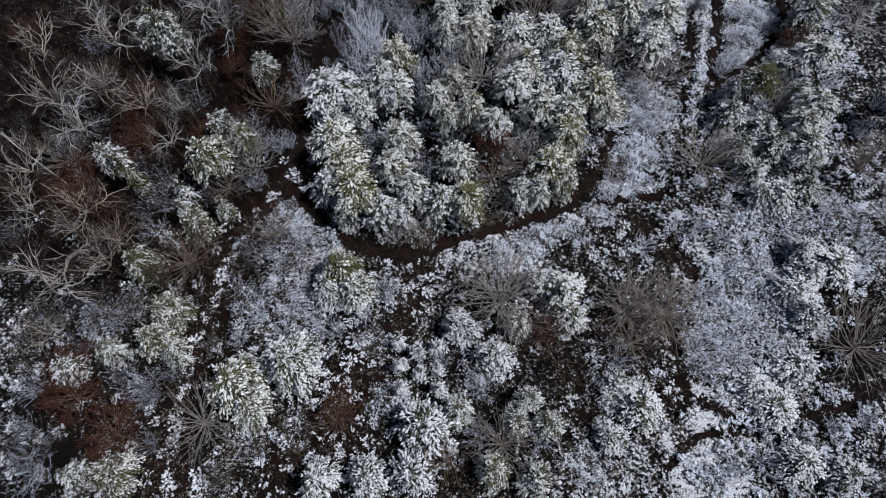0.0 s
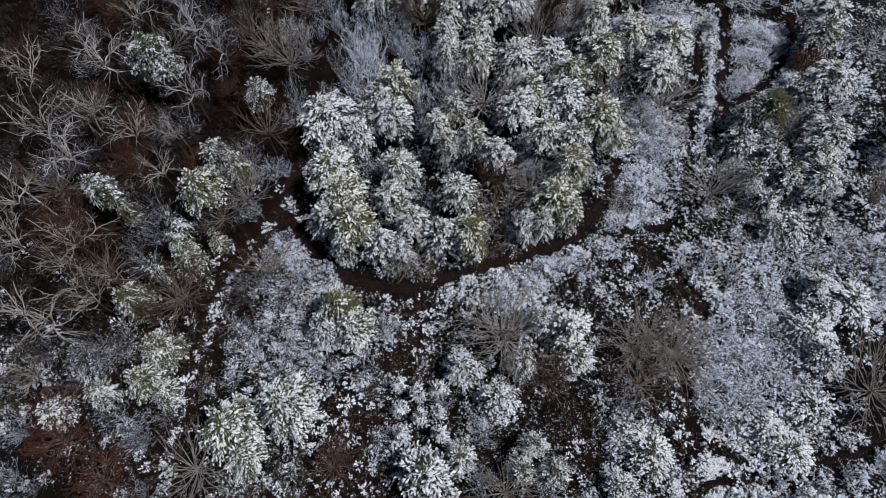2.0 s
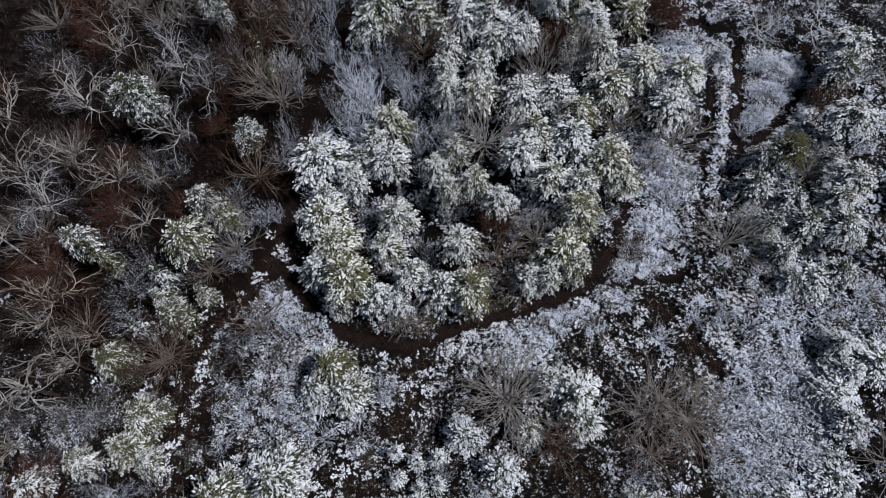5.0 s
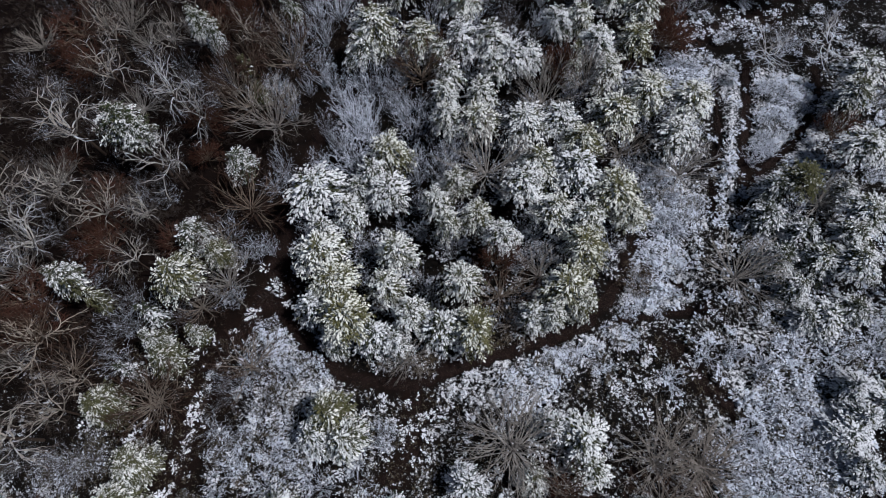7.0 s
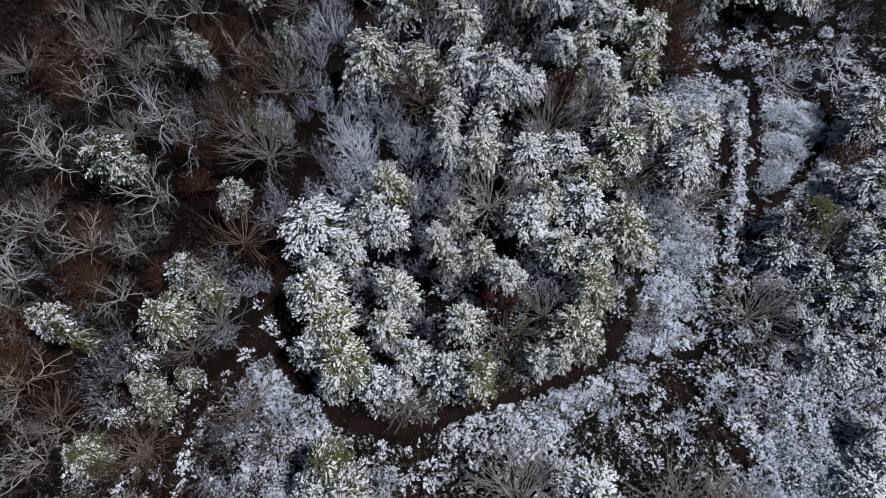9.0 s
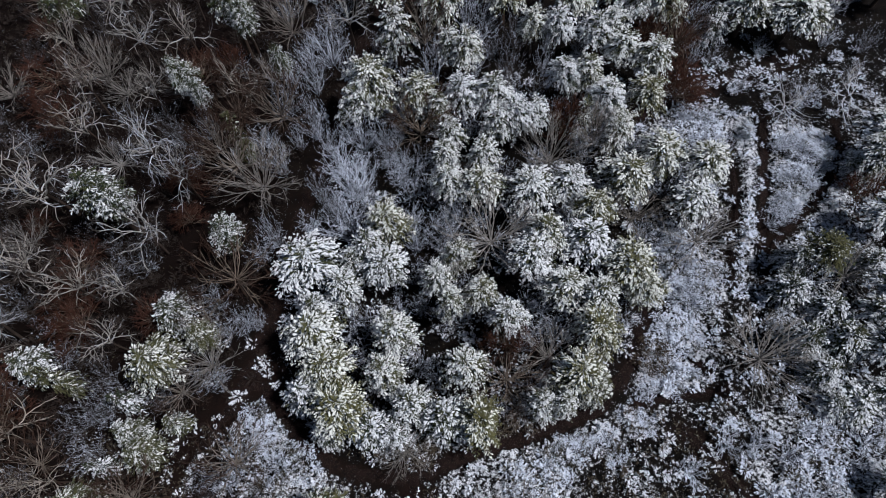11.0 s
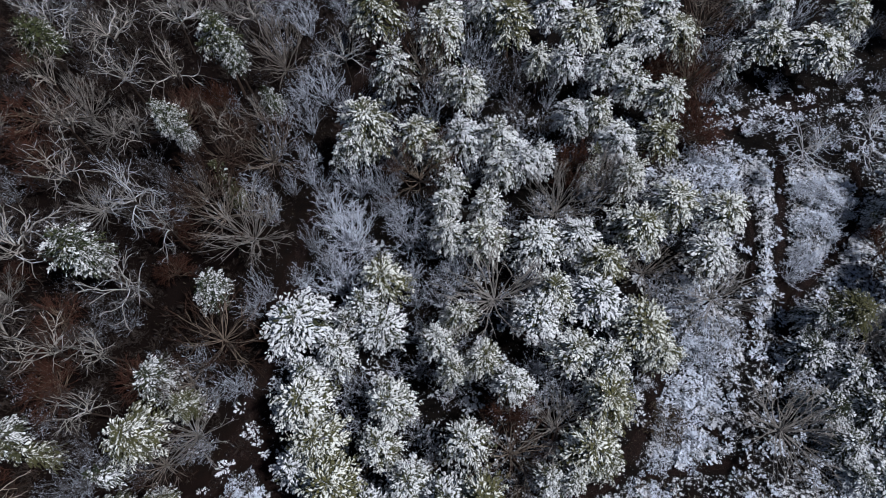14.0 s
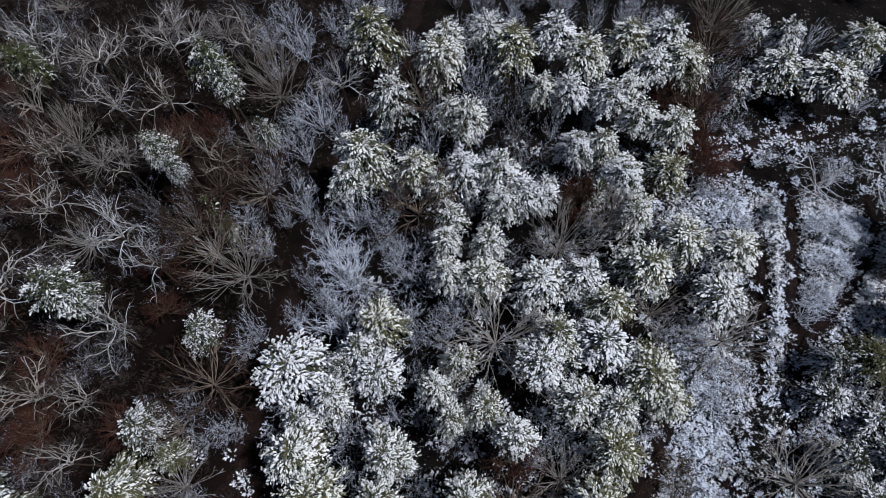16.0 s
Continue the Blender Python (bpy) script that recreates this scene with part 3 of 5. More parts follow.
def bare_tree(x, y, h, r, load, warm):
    tone = "brown-twigged" if warm > 0.5 else "pale grey"
    leafless(BARE_KINDS, "bare_tree", x, y, h, r, load, warm, f"leafless {tone} deciduous tree with crooked spreading limbs", "bare trees in the wood")


def shrub_parts(seed, h, r, mains, rods, twigs, thick, tip, mess):
    """Main stems that fork low into rods which end on a dome, and their twigs."""
    rng = np.random.default_rng(seed)
    stems, twig_bits = [], []
    for i in range(mains):
        bits = []
        a0 = 6.283 * i / mains + rng.normal(0, 0.15)
        for _ in range(rods):
            a = a0 + rng.normal(0, 0.34)
            th = math.acos(1 - rng.random() * 0.9)
            q = rng.uniform(0.82, 1.05)
            end = np.array((r * math.sin(th) * math.cos(a), r * math.sin(th) * math.sin(a), h * (0.42 + 0.58 * math.cos(th)))) * q
            foot = np.array((0.12 * math.cos(a0), 0.12 * math.sin(a0), -0.1))
            ctrl = np.array((end[0] * 0.45, end[1] * 0.45, end[2] * 0.6)) + rng.normal(0, mess, 3)
            t = np.linspace(0, 1, 6)[:, None]
            pts = (1 - t) ** 2 * foot + 2 * t * (1 - t) * ctrl + t**2 * end
            pts[2:5] += rng.normal(0, mess * 0.4, (3, 3))
            bits.append(tube(pts, np.array([1.8, 1.5, 1.2, 1.0, 0.8, 0.35]) * thick, 3))
            for _ in range(twigs):
                k = rng.integers(2, 6)
                d2 = unit(pts[k] - pts[k - 1]) + rng.normal(0, 0.35 + mess, 3)
                t2, _ = bent(rng, pts[k] - (pts[k] - pts[k - 1]) * rng.random(), unit(d2), tip * rng.uniform(0.5, 1.0), 1, 0.2, 0.0)
                twig_bits.append(tube(t2, np.array([0.8, 0.35]) * thick, 3))
        stems.append(joined(bits))
    return stems, joined(twig_bits)


def shrub_kinds(name, specs, mat):
    out = []
    for i, (h, r, *rest) in enumerate(specs):
        a, b = shrub_parts(300 + 13 * i + len(name), h, r, *rest)
        out.append((h, r, [mesh_of(name + "_stem", *s, mat) for s in a], mesh_of(name + "_twigs", *b, mat)))
    return out


FROSTY = shrub_kinds("frosty", [(4.5, 1.7, 7, 5, 13, 0.0115, 0.4, 0.34), (4.5, 1.7, 7, 5, 13, 0.0115, 0.4, 0.4), (4.5, 1.7, 7, 5, 13, 0.011, 0.38, 0.45)], FROST)

HEATH = shrub_kinds("heath", [(1.4, 1.5, 7, 5, 8, 0.017, 0.36, 0.26), (1.4, 1.5, 7, 5, 8, 0.017, 0.34, 0.32)], FROST)


def shrub(kinds, name, x, y, h, r, load, warm, label, group):
    _count[0] += 1
    i = _count[0]
    PLANTED.append((x, y, r))
    SHRUB_SHADE.append((x, y, r))
    kh, kr, stems, twigs = kinds[i % len(kinds)]
    top = new(name)
    top.empty_display_size = 0.2
    top.matrix_basis = Matrix.LocRotScale((x, y, float(ground_z(x, y))), Euler((0, 0, i * 2.399 % 6.283)), (r / kr, r / kr, h / kh))
    for me in stems:
        part("stem", me, top, (load, warm, 0, 1))
    tagged(part("crown", twigs, top, (load, warm, 0, 1)), kind="stuff")
    tagged(top, label, "shrub", group)


def twiggy(x, y, h, r, load, warm):
    tone = "brown" if warm > 0.5 else "grey"
    leafless(BROWN_KINDS if warm > 0.5 else SPOKE_KINDS, "bare_shrub", x, y, h * 1.2, r * 1.25, load, warm, f"leafless {tone} shrub of many radiating stems", "leafless shrubs")


def rusty(x, y, h, r, load, warm):
    leafless(RUSTY_KINDS, "rusty_shrub", x, y, h, r * 1.15, load, warm, "rust-brown shrub holding its dead leaves", "rust-brown shrubs")


def frosty(x, y, h, r, load, warm):
    shrub(FROSTY, "frosted_shrub", x, y, h, r, 0.8 * load, warm, "frosted grey shrub of fine tangled twigs", "frosted shrubs")


def heath(x, y, h, r, load, warm):
    shrub(HEATH, "low_frosted_shrub", x, y, h, r, load, warm, "low snow-dusted shrub of wiry crossing twigs", "low frosted shrubs")


def mound_parts(seed, n):
    """A low thicket of small rounded bushes with gaps between, one metre in radius and height."""
    rng = np.random.default_rng(seed)
    k = 22
    ca, cq = np.arange(k) * 2.399 + rng.normal(0, 0.25, k), np.sqrt((np.arange(k) + 0.5) / k) * rng.uniform(0.85, 1.05, k)
    cx, cy, cr, ch = np.cos(ca) * cq, np.sin(ca) * cq, rng.uniform(0.15, 0.27, k), rng.uniform(0.4, 1.0, k) * (1.05 - 0.45 * cq)
    which = rng.choice(k, n, p=cr**2 / (cr**2).sum())
    a, q = rng.random(n) * 6.283, np.sqrt(rng.random(n))
    lump = 1 + 0.3 * np.sin(3 * a + which) + 0.2 * np.sin(5 * a + 2 * which)
    ox, oy = np.cos(a) * q * cr[which] * lump, np.sin(a) * q * cr[which] * lump
    z = ch[which] * np.sqrt(np.clip(1 - 0.9 * q**2, 0, 1)) * rng.uniform(0.75, 1.0, n)
    p = np.stack([cx[which] + ox, cy[which] + oy, z], 1)
    d = np.stack([np.cos(a) * (q + 0.3) + rng.normal(0, 0.28, n), np.sin(a) * (q + 0.3) + rng.normal(0, 0.28, n), 0.3 - 0.4 * q + rng.normal(0, 0.25, n)], 1)
    L = 0.06 + 0.07 * rng.random(n)
    return leaves(p, d, L, L * 0.36, L * 0.14)


MOUNDS = [mesh_of("low_clump", *mound_parts(60 + _i, 1400), COVER) for _i in range(4)]


def low_clump(x, y, h, r, load, warm):
    if near(x, y, LOOP_PATH) < 0.45 * r + 0.25 or near(x, y, CART_TRACK) < 0.5 * r + 0.5:
        return
    _count[0] += 1
    i = _count[0]
    ob = new("low_bush", MOUNDS[i % 4])
    ob.matrix_basis = Matrix.LocRotScale((x, y, float(ground_z(x, y)) - 0.05), Euler((0, 0, i * 2.399 % 6.283)), (r, r, h))
    ob.color = (0.66 * load, warm, 0, 1)
    PLANTED.append((x, y, r * 0.6))
    tone = "snow-covered" if load > 0.6 else "brown half-snowed"
    tagged(ob, f"{tone} low bramble bush spreading over the ground", "bush", "low bushes")


# ---------------------------------------------------------------- planting
conifer(-9.1, -0.9, 4.6, 1.75, 0.9, 0.6)
conifer(-7.8, -3.1, 4.6, 1.56, 0.75, 0.9)
conifer(-7.2, -5.4, 4.6, 1.72, 0.7, 1)
conifer(-9.4, -4.2, 3.6, 1.51, 0.95, 0.1)
conifer(-8.0, -6.6, 3, 1.1, 0.9, 0.2)
conifer(-9.5, 3.7, 4.6, 1.99, 1, 0.2)
conifer(-7.1, 2.0, 4.6, 1.27, 0.9, 0.3)
conifer(-4.3, 6.4, 5.4, 1.46, 0.75, 0.8)
conifer(-5.5, 4.6, 5, 1.30, 0.9, 0.2)
conifer(-4.6, 3.3, 4.8, 1.43, 0.95, 0.2)
conifer(-3.7, -0.9, 4.6, 1.38, 0.85, 0.5)
conifer(-4.5, -3.3, 4.2, 1.28, 0.85, 0.5)
conifer(-3.0, -5.1, 4, 1.26, 0.95, 0.35)
conifer(-5.4, -6.4, 3.4, 1.47, 0.95, 0.1)
conifer(-3.9, -6.8, 3, 1.12, 0.95, 0.1)
conifer(-1.3, 2.3, 4.6, 1.05, 0.95, 0.4)
conifer(-0.5, 0.9, 4.6, 1.03, 0.85, 0.5)
conifer(1.4, 1.2, 4.6, 1.11, 0.75, 0.6)
conifer(3.0, -0.3, 4.6, 1.20, 0.95, 0.3)
conifer(0.4, -3.4, 4.6, 1.40, 0.85, 0.5)
conifer(1.1, -6.1, 4, 1.44, 0.6, 1)
conifer(-0.8, -6.0, 3.6, 1.60, 0.95, 0.2)
conifer(-0.5, 9.2, 5, 1.19, 0.95, 0.4)
conifer(0.0, 13.1, 5.4, 1.07, 0.9, 0.3)
conifer(-0.4, 11.5, 5.2, 1.14, 0.95, 0.3)
conifer(2.2, 11.4, 5.2, 1.21, 0.9, 0.3)
conifer(1.6, 9.1, 5, 1.51, 0.85, 0.6)
conifer(5.3, 8.8, 5, 1.74, 0.95, 0.3)
conifer(5.9, 5.2, 4.8, 1.45, 0.85, 0.6)
conifer(4.8, 4.1, 4.4, 1.52, 0.95, 0.2)
conifer(9.1, 7.3, 4.8, 1.40, 0.65, 0.9)
conifer(7.7, 9.0, 4.8, 1.43, 0.95, 0.2)
conifer(11.9, 9.6, 4.6, 1.83, 0.8, 0.7)
conifer(14.5, 11.6, 4.6, 1.62, 0.75, 0.7)
conifer(17.6, 10.7, 4.6, 1.60, 0.8, 0.6)
conifer(16.1, 7.7, 4.2, 1.65, 0.85, 0.3)
conifer(8.7, 4.8, 4.4, 1.76, 1, 0.1)
conifer(11.2, 3.0, 4.6, 1.71, 0.65, 0.9)
conifer(12.1, 1.6, 4, 1.26, 0.7, 0.8)
conifer(6.7, 1.7, 4.4, 1.41, 0.85, 0.5)
conifer(8.9, 1.3, 4.4, 1.40, 0.85, 0.4)
conifer(8.6, -1.2, 4.5, 1.42, 0.6, 1)
conifer(7.1, -3.5, 4.4, 1.53, 0.65, 0.9)
conifer(4.8, -5.1, 3.4, 1.26, 0.85, 0.3)
conifer(6.1, -5.1, 3.6, 1.15, 0.85, 0.4)
conifer(8.2, -4.3, 3.6, 1.19, 0.75, 0.6)
conifer(0.0, 4.0, 4.6, 1.14, 0.75, 0.5)
conifer(-2.3, 16.8, 5.6, 1.53, 0.8, 0.7)
conifer(-1.2, 15.5, 5, 1.11, 0.85, 0.4)
conifer(-6.0, 17.5, 6, 1.79, 0.75, 0.6)
conifer(-6.8, 16.3, 5, 1.46, 0.8, 0.3)
conifer(1.0, 16.7, 5.6, 1.44, 1, 0.1)
conifer(3.0, 16.6, 5.4, 1.44, 0.95, 0.3)
conifer(4.6, 14.9, 5.2, 1.25, 1, 0.1)
conifer(6.2, 14.9, 4.8, 1.09, 0.95, 0.2)
conifer(3.4, 14.3, 5, 1.25, 0.9, 0.3)
conifer(9.6, 14.9, 4.8, 0.84, 0.85, 0.6)
conifer(11.1, 16.1, 5, 1.18, 0.95, 0.1)
conifer(11.7, 13.2, 4.6, 1.24, 0.85, 0.4)
conifer(14.2, 16.5, 4.6, 1.53, 0.45, 0.8)
conifer(-8.9, 1.1, 3.8, 1.14, 0.85, 0.2)
conifer(-6.7, 4.0, 4, 0.93, 0.8, 0.3)
conifer(29.6, 11, 3.4, 1.5, 0.67, 0.2)
conifer(30.8, 13.2, 4.2, 1.71, 0.72, 0.2)
conifer(29.9, 11.1, 4.2, 1.52, 0.62, 0.3)
conifer(29, 6.3, 4.2, 1.60, 0.72, 0.2)
conifer(27.3, 1.1, 4.2, 1.62, 0.72, 0.2)
conifer(26.3, -0.3, 3.8, 1.29, 0.67, 0.3)
conifer(24.1, -1.8, 3.2, 1.58, 0.67, 0.2)
conifer(21.5, -1.6, 3.4, 1.29, 0.67, 0.1)
conifer(26, -2.1, 3.8, 1.40, 0.72, 0.2)
conifer(23.9, -5.5, 2.2, 1.61, 0.77, 0.1)
conifer(22.6, -5.4, 2, 1.20, 0.77, 0.1)
conifer(25.8, -5, 2.4, 1.26, 0.72, 0.1)
conifer(22.3, -3.5, 2.6, 1.29, 0.67, 0.1)
conifer(24.3, -9.9, 2.4, 1.19, 0.9, 0)
conifer(24.2, -11.8, 2.4, 1.29, 0.9, 0)
conifer(22.8, -13.0, 2.2, 1.22, 0.9, 0)
conifer(23.4, -14.3, 2.2, 1.14, 0.9, 0)
conifer(23.9, 4, 4.2, 1.42, 0.02, 0.6)
conifer(22.4, 3.8, 3.4, 1.29, 0.67, 0.1)
conifer(21.9, 1.8, 2.6, 1.36, 0.67, 0)
conifer(24.1, 0.5, 2.4, 1.57, 0.72, 0)
conifer(27.3, 3.6, 3, 1.14, 0.67, 0.1)
conifer(-18, -2.6, 5, 1.66, 0.64, 0.7)
conifer(-15.8, -1.1, 4.6, 0.91, 0.62, 0.7)
conifer(-19.6, -6.4, 3.2, 1.01, 0.72, 0.3)
conifer(-18.8, -7.5, 3, 1.29, 0.57, 0.5)
conifer(-21.1, -8.2, 2.6, 0.80, 0.81, 0.08)
conifer(-17.3, -5.9, 2.6, 0.79, 0.67, 0.4)
conifer(-25.5, -2.5, 4.8, 1.14, 0.67, 0.2)
conifer(-24.4, -3.4, 4.4, 0.78, 0.52, 0.6)
conifer(-22.3, -10.7, 3.2, 1.31, 0.51, 0.56)
conifer(-19.8, -13.7, 3, 1.36, 0.66, 0.56)
holly(-23.2, 8.0, 7.4, 1.99, 0.7, 0.3)
holly(-22.1, 7.4, 6.8, 1.31, 0.7, 0.3)
holly(-15.3, 6.1, 4.6, 1.42, 0.6, 0.2)
holly(-19.6, 18.4, 6, 1.31, 0.7, 0.4)
holly(-18.5, 16.8, 5.6, 0.87, 0.8, 0.1)
conifer(-15.6, 13.9, 5, 0.78, 0.37, 0.6)
conifer(-17.8, 0.7, 4.2, 1.32, 0.67, 0.2)
conifer(-20.3, -4.5, 3, 0.85, 0.62, 0.1)
holly(-16.8, 24.3, 8, 1.63, 0.65, 0.5)
holly(-15.5, 23.1, 7.4, 1.24, 0.7, 0.3)
holly(-19.7, 18.3, 6.2, 0.98, 0.75, 0.3)
holly(-18.3, 16.7, 5.8, 0.75, 0.8, 0.1)
holly(-12.8, 19.9, 5.6, 1.01, 0.65, 0.3)
holly(-30.6, 25.7, 7, 1.70, 0.3, 0.7)
conifer(4.6, 27.4, 5.4, 2.08, 0.65, 0.8)
conifer(-1.0, 25.7, 6, 1.79, 0.8, 0.6)
conifer(-0.2, 27.9, 5.8, 1.33, 0.85, 0.4)
conifer(-4.2, 22.2, 6.2, 1.64, 0.85, 0.4)
conifer(-5.8, 28.0, 6.4, 2.07, 0.55, 0.7)
conifer(9.9, 26.2, 5.4, 1.73, 0.75, 0.7)
conifer(6.7, 23.5, 5, 1.13, 0.85, 0.6)
conifer(13.4, 27.8, 5.4, 1.67, 0.7, 0.7)
conifer(16.2, 28.3, 5.4, 1.84, 0.85, 0.2)
conifer(17.4, 25.7, 5, 1.73, 0.7, 0.8)
conifer(15.0, 25.5, 5, 1.47, 0.9, 0.2)
conifer(12.8, 23.5, 4.8, 1.21, 0.9, 0.4)
conifer(11.3, 22.9, 4.8, 1.37, 0.95, 0.2)
conifer(8.6, 23.1, 5, 1.20, 0.95, 0.1)
conifer(13.2, 21.0, 4.6, 1.34, 0.85, 0.4)
conifer(15.5, 20.3, 4.6, 1.57, 0.75, 0.5)
conifer(10.1, 18.7, 4.8, 1.38, 0.85, 0.5)
conifer(8.3, 18.4, 4.8, 1.15, 0.95, 0.1)
conifer(11.3, 16.4, 4.4, 1.51, 0.85, 0.4)
conifer(12.2, 14.1, 4.4, 1.10, 0.75, 0.6)
conifer(8.0, 28.4, 5.4, 1.69, 1, 0.1)
conifer(2.7, 28.4, 5.6, 1.43, 0.9, 0.3)
conifer(1.3, 20.8, 5.4, 1.33, 0.85, 0.5)
conifer(0.1, 21.4, 5.2, 1.03, 0.85, 0.4)
conifer(24.2, 25.2, 4.8, 1.87, 0.75, 0.4)
conifer(27.8, 24.5, 4.6, 2.01, 0.73, 0.5)
conifer(30.9, 27.4, 4.8, 1.69, 0.65, 0.6)
conifer(21.5, 24.6, 3.6, 1.25, 0.75, 0.1)
conifer(25.7, 28.7, 4.6, 1.28, 0.8, 0.1)
conifer(23.3, 29.4, 4.2, 1.14, 0.75, 0.1)
conifer(-19.7, -14.1, 3, 1.38, 0.71, 0.48)
conifer(-20.5, -15.9, 2.8, 1.42, 0.68, 0.56)
conifer(-19, -16.6, 2.4, 1.09, 0.76, 0.4)
conifer(-23.2, -16.7, 2.6, 1.04, 0.81, 0.4)
conifer(-26.1, -17.9, 2.4, 1.23, 0.86, 0.16)
conifer(-14.3, -19, 3.2, 1.98, 0.72, 0.56)
conifer(-13.2, -20.6, 2.4, 1.49, 0.72, 0.48)
conifer(-10.8, -17.6, 3, 2.42, 0.92, 0.28)
conifer(-8, -11.2, 3.6, 1.60, 0.54, 0.72)
conifer(-6.8, -12.6, 2.8, 1.60, 0.84, 0.4)
conifer(-8.8, -12.5, 2.6, 1.40, 0.92, 0.08)
conifer(-1.8, -21.7, 3.2, 1.93, 0.92, 0.12)
conifer(0.2, -20.7, 2.8, 1.18, 0.74, 0.32)
conifer(-8.3, -24.7, 3, 1.32, 0.92, 0.08)
conifer(-5.4, -24.7, 3, 1.44, 0.92, 0.08)
conifer(-2.6, -24.3, 3.2, 1.56, 0.92, 0)
conifer(2.3, -24.2, 3, 1.24, 0.64, 0.56)
conifer(4.7, -24.7, 3, 1.23, 0.79, 0.32)
conifer(0.3, -15.1, 2.6, 1.41, 0.92, 0)
conifer(2.6, -17.2, 2.4, 1.31, 0.92, 0.08)
conifer(4.4, -15.1, 2.4, 1.12, 0.79, 0.48)
conifer(7.3, -12.8, 3, 1.77, 0.89, 0.28)
conifer(5.8, -12.1, 2.6, 1.30, 0.92, 0.08)
conifer(7.6, -14.6, 2.4, 1.41, 0.79, 0.32)
conifer(11.6, -20.4, 1.8, 1.65, 0.84, 0.24)
conifer(10.4, -19.2, 1.6, 1.19, 0.85, 0.2)
conifer(9.7, -22.2, 1.6, 1.15, 0.75, 0.1)
conifer(5.8, -21.6, 2.4, 1.09, 0.64, 0.32)
conifer(3.8, -21.4, 2.4, 1.11, 0.64, 0.32)
conifer(-20.9, -24.4, 2.8, 1.46, 0.71, 0.48)
conifer(-23.5, -24.5, 2.4, 1.08, 0.66, 0.16)
conifer(4.6, -20, 2.2, 1.00, 0.74, 0.24)
conifer(26.0, -10.9, 2.4, 1.85, 0.9, 0.1)
conifer(23.4, -12.6, 2, 1.69, 0.95, 0)
conifer(23.7, -14.7, 2, 1.43, 0.95, 0)
conifer(22.2, -17.7, 1.4, 1.55, 0.9, 0)
conifer(20.1, -20.4, 1.4, 1.64, 0.85, 0.1)
conifer(19.1, -19.2, 1.2, 1.26, 0.85, 0)
conifer(20.8, -23.9, 1.8, 1.55, 0.85, 0.1)
conifer(23.2, -24.5, 2, 1.27, 0.85, 0.1)
conifer(-22.2, -10.4, 3.2, 1.51, 0.51, 0.56)
twiggy(2.3, 5.2, 5.2, 2.80, 0.15, 0.15)
twiggy(-14.5, 2.7, 5.4, 2.61, 0.1, 0.9)
twiggy(18.3, -2.9, 3.8, 2.20, 0.2, 0.2)
twiggy(-19.1, -10.4, 3.2, 1.98, 0.1, 0.7)
twiggy(3.2, -4.0, 4, 2.27, 0.05, 0.8)
twiggy(-2.4, 14.3, 6, 2.3, 0.1, 0.9)
twiggy(7.1, 11.8, 5.2, 1.96, 0.2, 0.2)
twiggy(16.4, 5.5, 3.6, 2.25, 0.4, 0.15)
bare_tree(25.5, 16.3, 4.18, 2.77, 0.55, 0.2)
bare_tree(30.1, 17.3, 4.18, 2.79, 0.55, 0.2)
twiggy(3.0, -13.6, 3.2, 2.32, 0.25, 0.2)
twiggy(12.7, -13.5, 2.6, 1.78, 0.15, 0.4)
twiggy(14.3, -14.4, 2.6, 1.75, 0.15, 0.5)
twiggy(-27.7, -5.7, 4, 2.31, 0.05, 0.9)
twiggy(-3.2, -7.6, 2.4, 1.30, 0.3, 0.3)
twiggy(3.7, -5.4, 1.8, 1.0, 0.2, 0.4)
twiggy(12.3, 7.2, 3.6, 1.48, 0.2, 0.4)
twiggy(-15.4, 11.5, 6, 2.49, 0.1, 0.7)
twiggy(-13.5, 9.7, 5.6, 2.12, 0.4, 0.3)
twiggy(-15.4, -2.5, 4.2, 1.67, 0.4, 0.2)
twiggy(-16.2, 0.6, 4.4, 1.41, 0.2, 0.6)
twiggy(25.7, 2.7, 3.4, 1.86, 0.4, 0.2)
twiggy(-24.7, -8.4, 3.6, 1.81, 0.1, 0.8)
twiggy(11.5, -14.2, 2.6, 1.94, 0.2, 0.3)
twiggy(14.1, -14.4, 2.6, 2.00, 0.2, 0.4)
twiggy(11.9, -16.6, 2.4, 2.04, 0.1, 0.7)
twiggy(25.6, -17.3, 4, 2.41, 0.2, 0.4)
twiggy(-16.0, -21.4, 2.4, 2.02, 0.3, 0.2)
twiggy(-7.5, -21.1, 1.6, 1.44, 0.05, 0.9)
twiggy(5.7, -15.9, 2.8, 1.70, 0.1, 0.8)
twiggy(2.8, -22.5, 3, 1.58, 0.3, 0.4)
twiggy(-0.3, -23.5, 3, 1.56, 0, 1)
twiggy(3.0, -12.8, 3.2, 2.22, 0.35, 0.25)
twiggy(-18.9, -10.3, 3, 2.04, 0.1, 0.7)
rusty(2.8, -1.4, 4.6, 1.25, 0, 1)
rusty(8.4, 15.2, 5.2, 1.46, 0, 1)
rusty(-24.8, -19.7, 2.6, 1.84, 0, 1)
rusty(-21.8, -22.1, 2.6, 1.85, 0, 1)
rusty(17.8, 19.2, 3.6, 1.77, 0, 0.9)
rusty(16.2, 24.2, 4, 1.43, 0.05, 0.9)
rusty(28.5, 8.4, 3.6, 1.37, 0.1, 0.9)
rusty(5.8, -15.6, 2.8, 1.02, 0, 1)
rusty(-30.4, 17.4, 4, 1.77, 0, 1)
rusty(-17.2, 21.0, 5, 1.22, 0, 1)
rusty(-7.8, -20.7, 1.4, 1.23, 0, 1)
rusty(17.2, 18.0, 3.6, 1.61, 0.05, 0.9)
